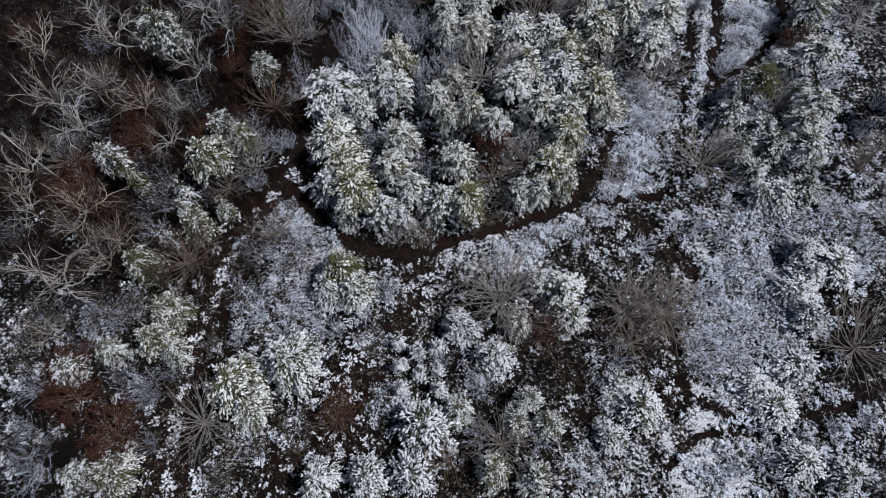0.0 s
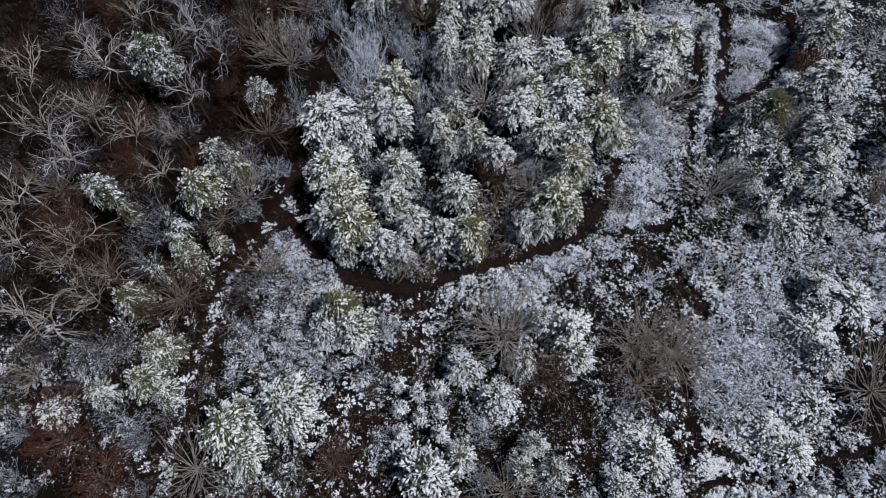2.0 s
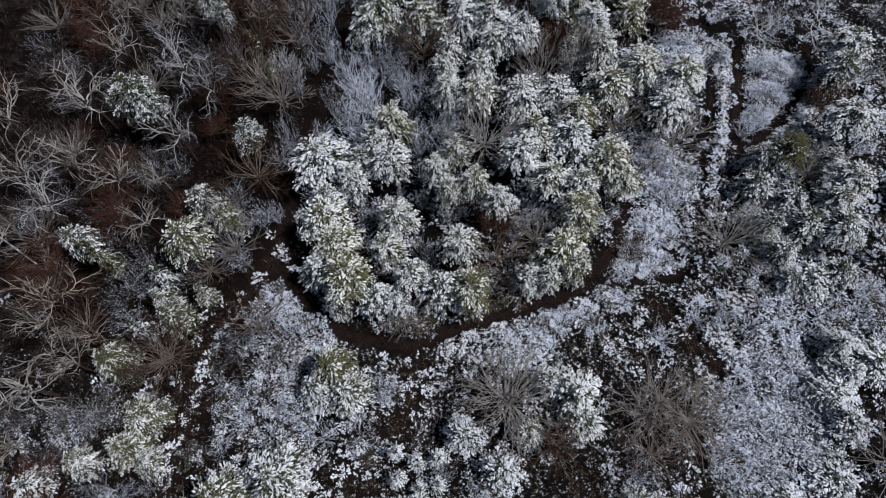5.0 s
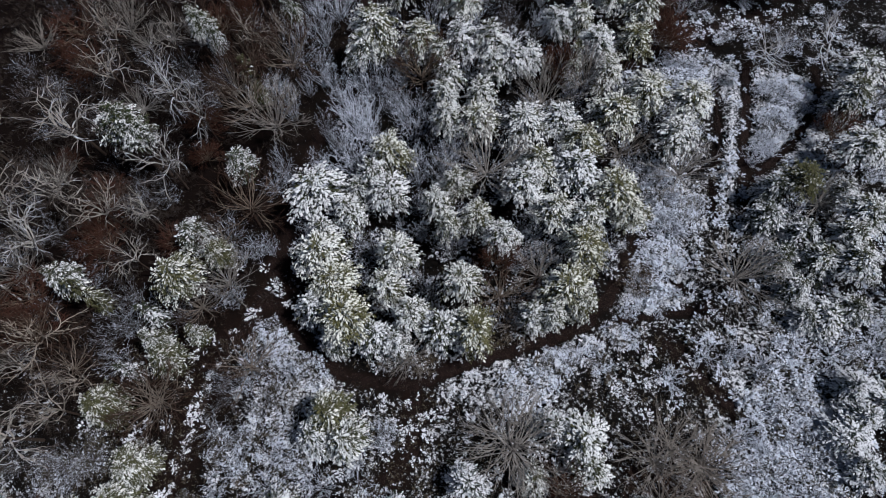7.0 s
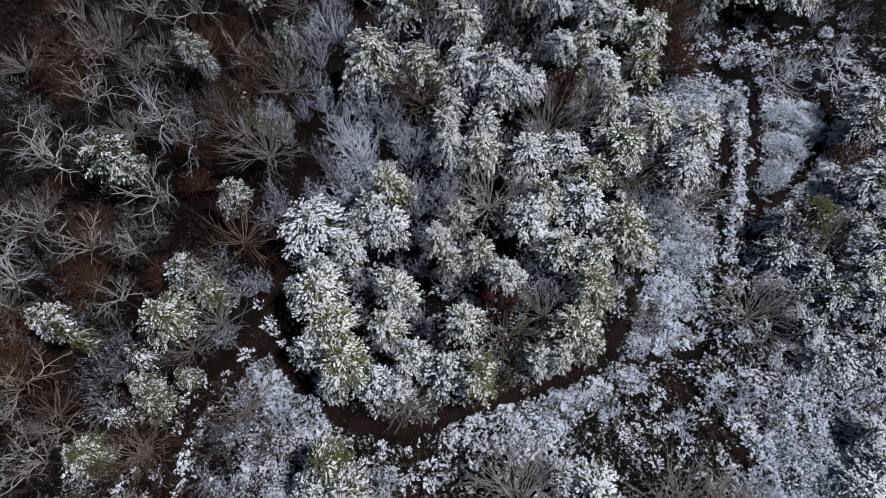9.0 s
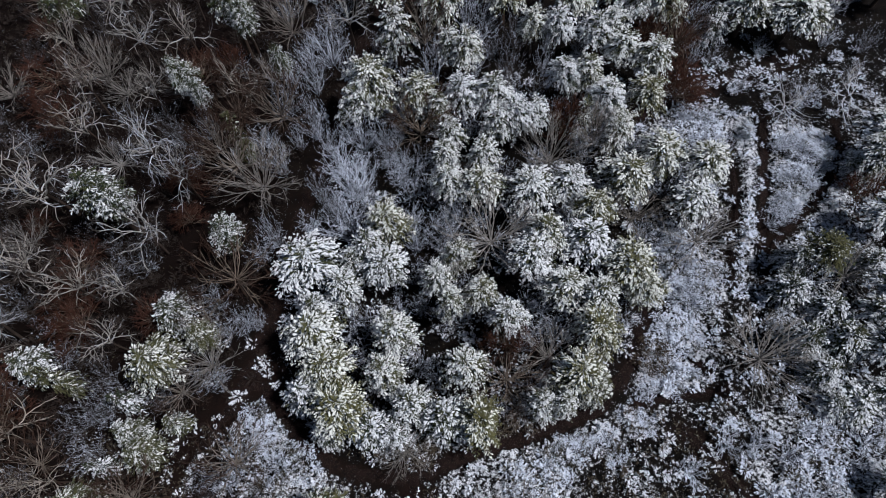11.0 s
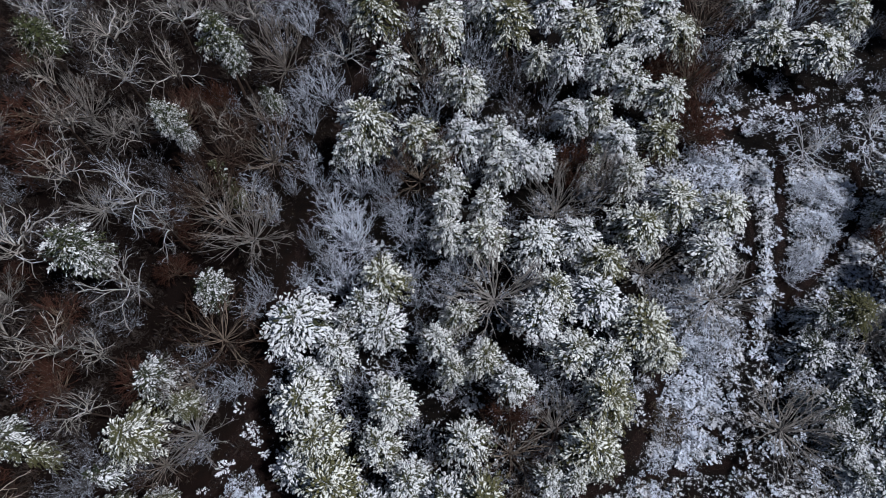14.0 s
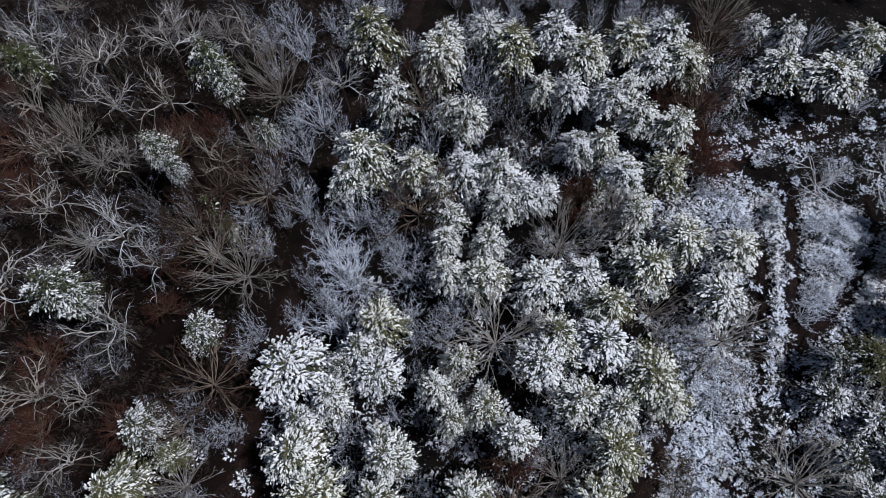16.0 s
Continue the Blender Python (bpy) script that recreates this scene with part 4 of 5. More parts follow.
rusty(-28.1, -5.2, 3.4, 1.49, 0, 1)
rusty(-19.8, 0.7, 3, 1.34, 0, 0.9)
rusty(-19.1, 8.1, 3, 1.11, 0, 1)
conifer(-3.8, -16.2, 1.7, 0.68, 0.9, 0)
conifer(-3.7, -17.7, 1.7, 0.67, 0.9, 0)
conifer(-3.5, -19.1, 1.7, 0.66, 0.9, 0)
conifer(-2.5, -16.7, 1.7, 0.68, 0.9, 0)
conifer(-2.3, -18.2, 1.7, 0.67, 0.9, 0)
conifer(-1.3, -16.5, 1.7, 0.68, 0.9, 0)
conifer(-1.2, -18, 1.7, 0.67, 0.9, 0)
conifer(-1.1, -19.3, 1.7, 0.66, 0.9, 0)
bare_tree(15.3, 17.6, 4, 1.41, 0.5, 0.5)
bare_tree(-26.8, -12.3, 8, 3.43, 0.3, 0.4)
bare_tree(-31.2, 2.8, 8, 3.2, 0.3, 0.4)
bare_tree(-27.6, 3.2, 8, 2.99, 0.3, 0.4)
bare_tree(-27.9, 9.5, 8.5, 3.16, 0.4, 0.4)
bare_tree(-28.8, -0.2, 7.5, 2.92, 0.5, 0.2)
bare_tree(-34.1, 8, 8.5, 2.9, 0.3, 0.5)
bare_tree(-31.7, -3.6, 7.5, 2.22, 0.4, 0.3)
bare_tree(-26.4, -6.7, 6.5, 2.76, 0.1, 0.9)
bare_tree(-30.3, -6.7, 7, 2.16, 0.3, 0.5)
bare_tree(-24.4, -10.8, 6.5, 2.07, 0.2, 0.6)
bare_tree(-23.8, 2.3, 7.5, 2.34, 0.3, 0.4)
bare_tree(-21.3, -1.2, 7, 1.74, 0.4, 0.3)
bare_tree(-26.7, -15.9, 6, 1.62, 0.3, 0.5)
bare_tree(-27.1, -8.2, 7, 1.54, 0.4, 0.3)
bare_tree(-23.7, -9, 6, 1.55, 0.2, 0.7)
bare_tree(-20.6, 6.1, 7, 2.31, 0.5, 0.2)
bare_tree(-21.5, 2.4, 7, 1.72, 0.4, 0.3)
bare_tree(-15.8, 17.8, 8, 2.02, 0.3, 0.6)
bare_tree(-21.3, 12.6, 8, 2.59, 0.7, 0.2)
bare_tree(-18.8, 10.4, 7.5, 1.86, 0.7, 0.2)
bare_tree(-27.6, 18.5, 8, 2.23, 0.4, 0.6)
bare_tree(-26.3, 14.6, 8, 2.13, 0.5, 0.6)
bare_tree(-30.1, 22.8, 8, 1.95, 0.4, 0.6)
bare_tree(-26.3, 27.2, 8, 3.05, 0.4, 0.4)
bare_tree(-21.5, 28.6, 8, 2.48, 0.5, 0.2)
bare_tree(-20.6, 23.4, 7.5, 2.56, 0.4, 0.5)
bare_tree(-22.3, 17.9, 7, 1.68, 0.4, 0.3)
bare_tree(-32.3, 29.9, 7.5, 2.32, 0.6, 0.1)
bare_tree(-24.2, 23, 7.5, 2.35, 0.5, 0.3)
bare_tree(-8, 24.9, 6.5, 2.23, 0.5, 0.2)
bare_tree(-15.2, 28.8, 7.5, 2.29, 0.4, 0.4)
twiggy(5.6, -2.4, 4, 1.69, 0.1, 0.2)
twiggy(-20.8, -24.5, 3, 1.13, 0.3, 0.7)
twiggy(29.6, -3.6, 4.4, 1.63, 0.3, 0.5)
bare_tree(33.3, 10, 5.06, 2.18, 0.55, 0.2)
twiggy(-2.1, 22.4, 7.5, 1.78, 0.2, 0.6)
twiggy(10.1, 12.9, 5.6, 1.35, 0.4, 0.4)
twiggy(17.9, 22.4, 5, 1.83, 0.1, 1)
twiggy(19.7, 27.4, 5.5, 2.12, 0.2, 0.8)
twiggy(20.9, 30.8, 5.5, 1.75, 0.3, 0.5)
twiggy(-12.6, 15.7, 6.5, 2.05, 0.2, 0.7)
twiggy(-12.8, 24.5, 6.5, 1.85, 0.4, 0.5)
twiggy(-16.3, 16.2, 6, 1.7, 0.1, 0.9)
twiggy(-16.9, 13.2, 6, 1.65, 0.2, 0.6)
twiggy(-27.1, 20.3, 5.5, 1.6, 0.2, 0.3)
twiggy(-19.7, 19.2, 5.5, 1.77, 0.1, 0.9)
twiggy(-17.2, -4, 3, 1.64, 0.2, 0.6)
twiggy(-13.1, -8.1, 3, 1.93, 0.3, 0.6)
rusty(-29.3, -3.1, 2.6, 1.97, 0, 1)
rusty(-26.1, 1.6, 2.6, 1.92, 0, 1)
rusty(-19.9, 11.4, 3, 1.48, 0, 0.9)
rusty(-32.1, 21.4, 3, 2.51, 0, 1)
rusty(-20, 21.7, 3.2, 1.75, 0, 0.9)
rusty(18.1, 22.4, 3.6, 1.5, 0.1, 0.8)
rusty(-25.9, 5, 2.6, 1.58, 0, 1)
rusty(-25.9, -17.7, 2.6, 1.5, 0, 0.9)
rusty(-24.8, 0.1, 3, 1.8, 0, 1)
frosty(23.9, 11.1, 1.3, 1.12, 0.8, 0)
frosty(22.9, 4.9, 1.3, 1.07, 0.8, 0)
frosty(22.6, 2.3, 1.3, 1.04, 0.8, 0)
frosty(24.7, 13.7, 1.3, 1.15, 0.8, 0)
frosty(23.1, 8.2, 1.3, 1.1, 0.8, 0)
frosty(1.6, -19.4, 2.6, 1.26, 0.56, 0.15)
frosty(1.5, -22.2, 2.6, 1.39, 0.56, 0.15)
frosty(5.3, -22.6, 2.6, 1.31, 0.56, 0.15)
frosty(-0.9, -17.5, 2.6, 1.03, 0.56, 0.15)
frosty(10.7, -17.6, 2.6, 1.38, 0.56, 0.15)
frosty(-24, -14.2, 2.6, 1.68, 0.245, 0.25)
frosty(-25.7, -13.5, 2.6, 1.49, 0.147, 0.25)
frosty(-22.5, -13.7, 2.6, 1.37, 0.147, 0.25)
frosty(-22.2, -17.9, 2.6, 1.57, 0.245, 0.25)
frosty(-20.1, -19.6, 2.6, 1.39, 0.385, 0.25)
frosty(-25.5, -15.8, 2.6, 1.34, 0.245, 0.25)
frosty(-26.5, -22.5, 2.6, 1.6, 0.245, 0.25)
frosty(-27.6, -23.5, 2.6, 1.4, 0.245, 0.25)
frosty(-20.2, -19.6, 2.6, 1.09, 0.385, 0.25)
frosty(-28, -14.1, 2.6, 1.37, 0.245, 0.25)
frosty(-19, -13.4, 2.6, 1.17, 0.231, 0.25)
frosty(-19.6, -22.7, 2.6, 1.23, 0.385, 0.25)
frosty(20.8, 27.2, 4, 1.56, 0.6, 0)
frosty(22.5, 7.1, 2.4, 1.39, 0.8, 0)
frosty(23.5, 2.4, 2.4, 1.56, 0.8, 0)
frosty(-7.4, 6.8, 4.7, 2.54, 1, 0)
frosty(-6.9, 10.2, 4.7, 2.62, 1, 0)
frosty(-3.1, 10, 4.8, 2.13, 0.8, 0.3)
frosty(-6.6, 0.1, 4, 1.84, 0.6, 0.1)
frosty(-2.4, -2.7, 4, 1.4, 0.49, 0.1)
frosty(-5.9, 3.8, 4.7, 2.02, 0.6, 0.1)
frosty(-0.9, 5.8, 4.7, 1.82, 0.7, 0.4)
frosty(-0.1, -0.1, 4.5, 1.72, 0.42, 0.2)
frosty(3.6, 4.7, 4, 1.81, 0.8, 0.2)
frosty(-8.2, 12.2, 4.7, 1.94, 1, 0)
frosty(-10.4, 2.2, 4, 1.34, 0.8, 0)
frosty(-28.1, -18.9, 3.4, 1.69, 0.63, 0)
frosty(-21, -18.9, 3, 1.61, 0.49, 0.1)
frosty(-26.3, -24.3, 3.4, 1.89, 0.56, 0.1)
frosty(-28.1, -21.7, 3, 1.43, 0.49, 0.2)
frosty(-19.2, -18.1, 2.4, 1.12, 0.49, 0.2)
frosty(-22.3, -5.2, 4, 1.76, 0.336, 0)
frosty(24, -24.7, 3, 1.14, 0.49, 0.2)
frosty(20.5, 25.4, 4, 1.48, 0.8, 0.1)
frosty(28.3, 29.1, 4, 1.62, 0.9, 0)
frosty(-6.8, 14.4, 4.9, 1.88, 1, 0.1)
frosty(-10.4, 15.6, 4.8, 1.6, 1, 0)
frosty(-7.3, 10.4, 4.8, 2.15, 1, 0)
frosty(-3.8, 11.3, 4.7, 1.53, 0.9, 0.1)
frosty(-7.5, 7.7, 4.7, 1.57, 1, 0)
frosty(-9.8, 23.2, 4.8, 2.15, 1, 0)
frosty(-11.8, 30.5, 4.8, 2.22, 0.9, 0.1)
frosty(-10.8, 20.2, 4.8, 1.6, 0.9, 0.2)
frosty(-8.1, 21.4, 4.7, 1.22, 1, 0)
frosty(2.6, 25, 4.7, 1.89, 0.7, 0.3)
frosty(5.5, 24.4, 4.7, 1.88, 0.4, 0.5)
frosty(4.9, 21.7, 4.6, 1.83, 0.3, 0.5)
frosty(4.5, 20.2, 4, 1.62, 0.1, 0.5)
frosty(0.7, 30.1, 4.7, 1.55, 1, 0.1)
frosty(1.4, 26.7, 4.7, 1.5, 1, 0.1)
frosty(-1.6, 20.5, 4.7, 1.49, 1, 0.1)
frosty(-4.7, 17.7, 4.7, 1.56, 0.9, 0.1)
frosty(-9.1, 13.8, 4.7, 1.12, 0.9, 0.1)
frosty(1.1, 15.4, 4.7, 1.52, 0.9, 0.2)
frosty(0.5, 8.1, 4.7, 1.22, 0.8, 0.3)
frosty(9.4, 12.3, 4.5, 1.47, 0.7, 0.1)
frosty(12.3, 11.8, 4.5, 1.35, 0.7, 0.1)
frosty(17.4, 7.3, 3.4, 1.05, 0.6, 0.2)
frosty(-1.6, 9.3, 4.6, 1.6, 0.7, 0.5)
frosty(14.1, 31.5, 4.7, 1.34, 0.7, 0.1)
frosty(-12.6, 6.5, 4.7, 1.21, 1, 0)
frosty(-32.5, 32.5, 4.7, 2.28, 0.288, 0.1)
frosty(-21.2, 15.9, 4.7, 1.54, 0.24, 0.1)
frosty(-19.2, 13.7, 4.7, 1.31, 0.492, 0.2)
frosty(-12.7, 12.3, 4.7, 1.47, 0.9, 0.2)
frosty(-28.4, 25.9, 4.8, 1.92, 0.144, 0.5)
frosty(-12.6, 18.4, 4.7, 1.77, 0.7, 0.4)
frosty(-18.6, 1.6, 3, 1.64, 0.288, 0.2)
frosty(-22.6, -2.9, 2.6, 1.57, 0.21, 0.4)
frosty(-23.5, -6.2, 2.6, 1.41, 0.252, 0.3)
frosty(-21.9, -4.9, 2.4, 1.3, 0.336, 0)
frosty(-13.4, 0.7, 2, 1.03, 0.6, 0.2)
frosty(-17.3, -1.2, 2, 1.08, 0.168, 0.2)
frosty(-24.2, -14.2, 2.6, 2.02, 0.245, 0.3)
frosty(-18.9, -4.3, 2.6, 1.67, 0.21, 0.3)
frosty(-16, -3, 2.2, 1.4, 0.49, 0.1)
frosty(-15.4, -3.2, 1.8, 1.05, 0.49, 0.1)
frosty(-2.7, 5.8, 4, 1.32, 1, 0.3)
frosty(-0.2, 8.2, 4, 1.16, 1, 0.2)
frosty(4.9, 7.2, 4, 0.95, 0.9, 0)
heath(12.6, -2.1, 0.6, 1.32, 0.7, 0)
heath(13.8, -2.7, 0.6, 1.31, 0.7, 0)
heath(13.7, -0.6, 0.6, 1.34, 0.7, 0)
heath(-14.2, -9.3, 1.5, 1.32, 0.336, 0.1)
heath(-12.4, -10.6, 1.5, 1.3, 0.336, 0.1)
heath(-13.4, -12.4, 1.5, 1.28, 0.336, 0.1)
heath(-11.2, -13.4, 1.5, 1.26, 0.56, 0.1)
heath(-13.9, -14.2, 1.5, 1.25, 0.56, 0.1)
heath(-14.9, -15.6, 1.5, 1.24, 0.56, 0.1)
heath(-11.8, -15.3, 1.5, 1.24, 0.56, 0.1)
heath(-9.5, -14.7, 1.5, 1.24, 0.56, 0.1)
heath(-10.4, -11.8, 1.5, 1.28, 0.56, 0.1)
heath(-13.1, -8.1, 1.5, 1.34, 0.336, 0.1)
heath(-11, -8.4, 1.5, 1.33, 0.56, 0.1)
heath(-15.3, -11.9, 1.5, 1.29, 0.336, 0.1)
heath(-8.3, -15.3, 1.5, 1.23, 0.56, 0.1)
heath(-6.4, -14.1, 1.5, 1.25, 0.56, 0.1)
heath(-4.9, -12.5, 1.5, 1.27, 0.56, 0.1)
heath(19.6, -11, 1.4, 1.46, 0.7, 0)
heath(20.7, -12.7, 1.4, 1.43, 0.7, 0)
heath(18.3, -13.5, 1.4, 1.42, 0.7, 0)
heath(19.8, -15.1, 1.4, 1.4, 0.7, 0)
heath(18.1, -16.1, 1.4, 1.38, 0.7, 0)
heath(20.6, -16.5, 1.4, 1.37, 0.7, 0)
heath(16.8, -15.1, 1.4, 1.4, 0.7, 0)
heath(21.6, -13.8, 1.4, 1.42, 0.7, 0)
heath(18.9, -17.4, 1.4, 1.36, 0.7, 0)
heath(17.5, -12.6, 1.4, 1.44, 0.7, 0)
heath(21.3, -11.1, 1.4, 1.46, 0.7, 0)
heath(16, -16.7, 1.4, 1.38, 0.7, 0)
heath(21.7, -7.1, 1.1, 1.32, 0.595, 0)
heath(24.4, -7.6, 1.1, 1.31, 0.595, 0)
heath(26.9, -7.4, 1.1, 1.31, 0.595, 0)
heath(29.2, -7.7, 1.1, 1.31, 0.595, 0)
heath(18, -7.5, 1.1, 1.32, 0.595, 0)
heath(19.6, -8.4, 1.1, 1.31, 0.595, 0)
heath(23.3, -8.9, 1.1, 1.29, 0.595, 0)
heath(29.9, -9.4, 1.1, 1.28, 0.595, 0)
heath(19.1, -21.7, 1.1, 1.13, 0.595, 0)
heath(18.8, -23.7, 1.1, 1.1, 0.595, 0)
heath(16.9, -24, 1.1, 1.1, 0.595, 0)
heath(21.3, -22.4, 1.1, 1.11, 0.595, 0)
heath(23.6, -21.8, 1.1, 1.12, 0.595, 0)
heath(25.8, -21.1, 1.1, 1.13, 0.595, 0)
heath(20, -24.9, 1.1, 1.08, 0.595, 0)
heath(15.7, -24.6, 1.1, 1.09, 0.595, 0)
heath(16.1, -7.6, 1.1, 1.31, 0.595, 0)
heath(13.7, -9.1, 1.1, 1.3, 0.595, 0)
heath(18, 16.6, 1.4, 1.32, 1, 0)
heath(19.5, 16.1, 1.4, 1.32, 1, 0)
heath(18.3, 14.3, 1.4, 1.29, 1, 0)
heath(19.9, 14.2, 1.4, 1.29, 1, 0)
heath(25.5, 13.7, 1.4, 1.28, 1, 0)
heath(26.5, 12.9, 1.4, 1.27, 1, 0)
heath(25.1, 11.1, 1.4, 1.25, 1, 0)
heath(26.2, 10.8, 1.4, 1.24, 1, 0)
heath(24.4, 8.8, 1.4, 1.21, 1, 0)
heath(23.9, 8, 1.4, 1.2, 1, 0)
heath(27.5, 12.3, 1.4, 1.26, 1, 0)
heath(26.5, 14.1, 1.4, 1.29, 1, 0)
heath(15.4, 5.9, 1.4, 1.18, 1, 0)
heath(15.9, 4.1, 1.4, 1.15, 1, 0)
heath(15.1, 2.4, 1.4, 1.13, 1, 0)
heath(15.9, 1.4, 1.4, 1.11, 1, 0)
low_clump(7.4, -7.4, 0.6, 0.84, 1, 0)
low_clump(8.8, -6.9, 0.6, 0.84, 1, 0)
low_clump(10.6, -5.8, 0.6, 0.85, 1, 0)
low_clump(11.9, -4.3, 0.6, 0.86, 1, 0)
low_clump(13, -3.6, 0.6, 0.87, 1, 0)
low_clump(11.5, -6.4, 0.6, 0.84, 1, 0)
low_clump(9.5, -8.2, 0.6, 0.83, 0.9, 0)
low_clump(6.1, -7.6, 0.6, 0.84, 1, 0)
low_clump(13.6, -4.1, 0.6, 0.86, 1, 0)
low_clump(4.2, -5.3, 0.8, 1.5, 0.4, 0.7)
low_clump(1.5, -6.4, 1.2, 1.27, 0.4, 0.7)
low_clump(-2.2, -7.6, 0.7, 1.26, 0.4, 0.6)
low_clump(12.6, -2.2, 1.4, 1.3, 0.3, 0.8)
low_clump(12.5, 1.3, 2, 1.12, 0.4, 0.6)
low_clump(-11.6, -10.1, 1.6, 1.43, 0.54, 0.3)
low_clump(-12.9, -13, 1.2, 1.79, 0.81, 0)
low_clump(-10.4, -13.9, 1.2, 1.57, 0.81, 0)
low_clump(-14.9, -13.1, 1.2, 1.2, 0.63, 0.1)
low_clump(4.1, -9.6, 1.1, 1.9, 0.9, 0)
low_clump(6.0, -8.6, 1.1, 1.3, 0.9, 0)
low_clump(1.6, -18, 1.6, 1.48, 0.72, 0.1)
low_clump(9.9, -19.2, 2, 1.44, 0.81, 0.1)
low_clump(14.5, -0.6, 0.9, 1.99, 1, 0)
low_clump(16.1, 1.8, 1.4, 1.58, 1, 0)
low_clump(14.9, 3, 1.4, 1.59, 1, 0)
low_clump(17.7, 3.4, 1.4, 1.14, 1, 0)
low_clump(21.3, -0.3, 2, 1.31, 0.8, 0.1)
low_clump(21.4, -4.5, 1.4, 1.69, 0.8, 0)
low_clump(19.6, -11.6, 1.4, 2.15, 0.9, 0)
low_clump(20.7, -14.2, 1.6, 2.09, 0.9, 0)
low_clump(18.7, -14.9, 1.5, 2.08, 0.9, 0)
low_clump(21.3, -10.5, 1.3, 1.79, 0.9, 0)
low_clump(16.6, -14.2, 1.4, 1.72, 0.81, 0)
low_clump(17.5, -17.3, 1.4, 1.66, 0.81, 0)
low_clump(16.1, -17.3, 1.2, 1.3, 0.81, 0)
low_clump(28.3, -7.5, 1.4, 1.83, 0.8, 0)
low_clump(25.2, -7.4, 1.2, 1.64, 0.8, 0)
low_clump(29.1, -8.9, 1.4, 1.8, 0.72, 0)
low_clump(22.1, -7.3, 1, 1.85, 0.8, 0)
low_clump(-12.8, -7.5, 1, 2.11, 0.9, 0)
low_clump(-12.0, -6.9, 0.8, 1.35, 1, 0)
low_clump(-12.9, -5.5, 0.8, 1.1, 1, 0)
low_clump(-9.8, -8.4, 0.8, 1.26, 0.9, 0)
low_clump(-29.3, -13.9, 2.4, 1.38, 0.45, 0.2)
low_clump(-25, -14.4, 2.6, 1.55, 0.72, 0.1)
low_clump(-22.8, -13.3, 3, 1.56, 0.54, 0.1)
low_clump(-29.6, -16.3, 2.6, 1.53, 0.45, 0.2)
low_clump(-16.7, -16.1, 1.6, 0.77, 0.63, 0.2)
low_clump(-4.6, -12.4, 1.2, 1.2, 0.63, 0.2)
low_clump(-5.6, -16, 0.9, 1.15, 0.63, 0.2)
low_clump(-13.5, -22.4, 1, 1.62, 0.63, 0.2)
low_clump(-10.4, -21.8, 1, 1.26, 0.54, 0.2)
low_clump(-15, -24.5, 1, 1.23, 0.54, 0.2)
low_clump(-19, -23.8, 1.2, 1.42, 0.54, 0.3)
low_clump(18.5, 15.4, 1.6, 2.17, 1, 0)
low_clump(22.1, 11, 0.7, 0.65, 1, 0)
low_clump(22.3, 12.7, 0.7, 0.66, 1, 0)
low_clump(21.3, 8.2, 0.7, 0.63, 1, 0)
low_clump(20.4, 5.9, 0.7, 0.61, 1, 0)
low_clump(22.4, 14.8, 0.8, 0.67, 1, 0)
low_clump(25.5, 13.4, 1.5, 1.35, 1, 0)
low_clump(26.8, 12.9, 1.5, 1.5, 1, 0)
low_clump(25.3, 10.5, 1.5, 1.46, 1, 0)
low_clump(24, 8.8, 1.4, 0.99, 1, 0)
low_clump(27.6, 12.9, 1.4, 1.35, 1, 0)
low_clump(15.3, 5.3, 1.5, 1.41, 0.9, 0)
low_clump(15.9, 3.2, 1.5, 1.38, 0.9, 0)

# frosted shrubs that fill the gaps of the grove
_fill = random.Random(17)
_gaps = 0
for _i in range(600):
    _x, _y = _fill.uniform(-9, 11.5), _fill.uniform(-4, 24)
    if _gaps < 34 and near(_x, _y, LOOP_PATH) > 1.6 and near(_x, _y, WOOD_PATH) > 1.8 and all(math.hypot(_x - a, _y - b) > 0.55 * r + 0.75 for a, b, r in PLANTED):
        frosty(_x, _y, _fill.uniform(2.4, 3.4), _fill.uniform(1.0, 1.35), _fill.uniform(0.6, 0.95), _fill.uniform(0.1, 0.5))
        _gaps += 1

PATHS = np.concatenate([LOOP_PATH, WOOD_PATH, CART_TRACK, MID_PATH, FAR_TRACK, GULLY, DITCH_A, DITCH_B, BANK])


def fill(what, count, area, seed, size, tone, room=0.7):
    """More of a kind where the planting leaves room."""
    rng = np.random.default_rng(seed)
    made = 0
    for _ in range(count * 12):
        x, y = rng.uniform(area[0], area[1]), rng.uniform(area[2], area[3])
        r = rng.uniform(size[2], size[3])
        if np.hypot(PATHS[:, 0] - x, PATHS[:, 1] - y).min() < 0.7 * r + 0.2:
            continue
        if any(math.hypot(x - a, y - c) < room * (r + q) for a, c, q in PLANTED):
            continue
        what(round(x, 2), round(y, 2), rng.uniform(size[0], size[1]), r, rng.uniform(*tone[:2]), rng.uniform(*tone[2:]))
        made += 1
        if made == count:
            break


# the wood goes on
fill(bare_tree, 14, (-48, -15, -9, 46), 11, (5.5, 8.0, 1.8, 2.6), (0.2, 0.6, 0.2, 0.9), 0.45)
fill(conifer, 9, (-8, 44, 28, 48), 12, (5, 7, 1.4, 2.0), (0.6, 0.9, 0.1, 0.6), 0.75)
fill(conifer, 6, (26, 46, -34, 34), 13, (3.5, 5, 1.4, 2.0), (0.7, 0.95, 0.0, 0.4), 0.85)
fill(conifer, 4, (-34, 26, -38, -27), 14, (3.5, 4.5, 1.5, 2.2), (0.7, 0.95, 0.1, 0.6), 0.85)
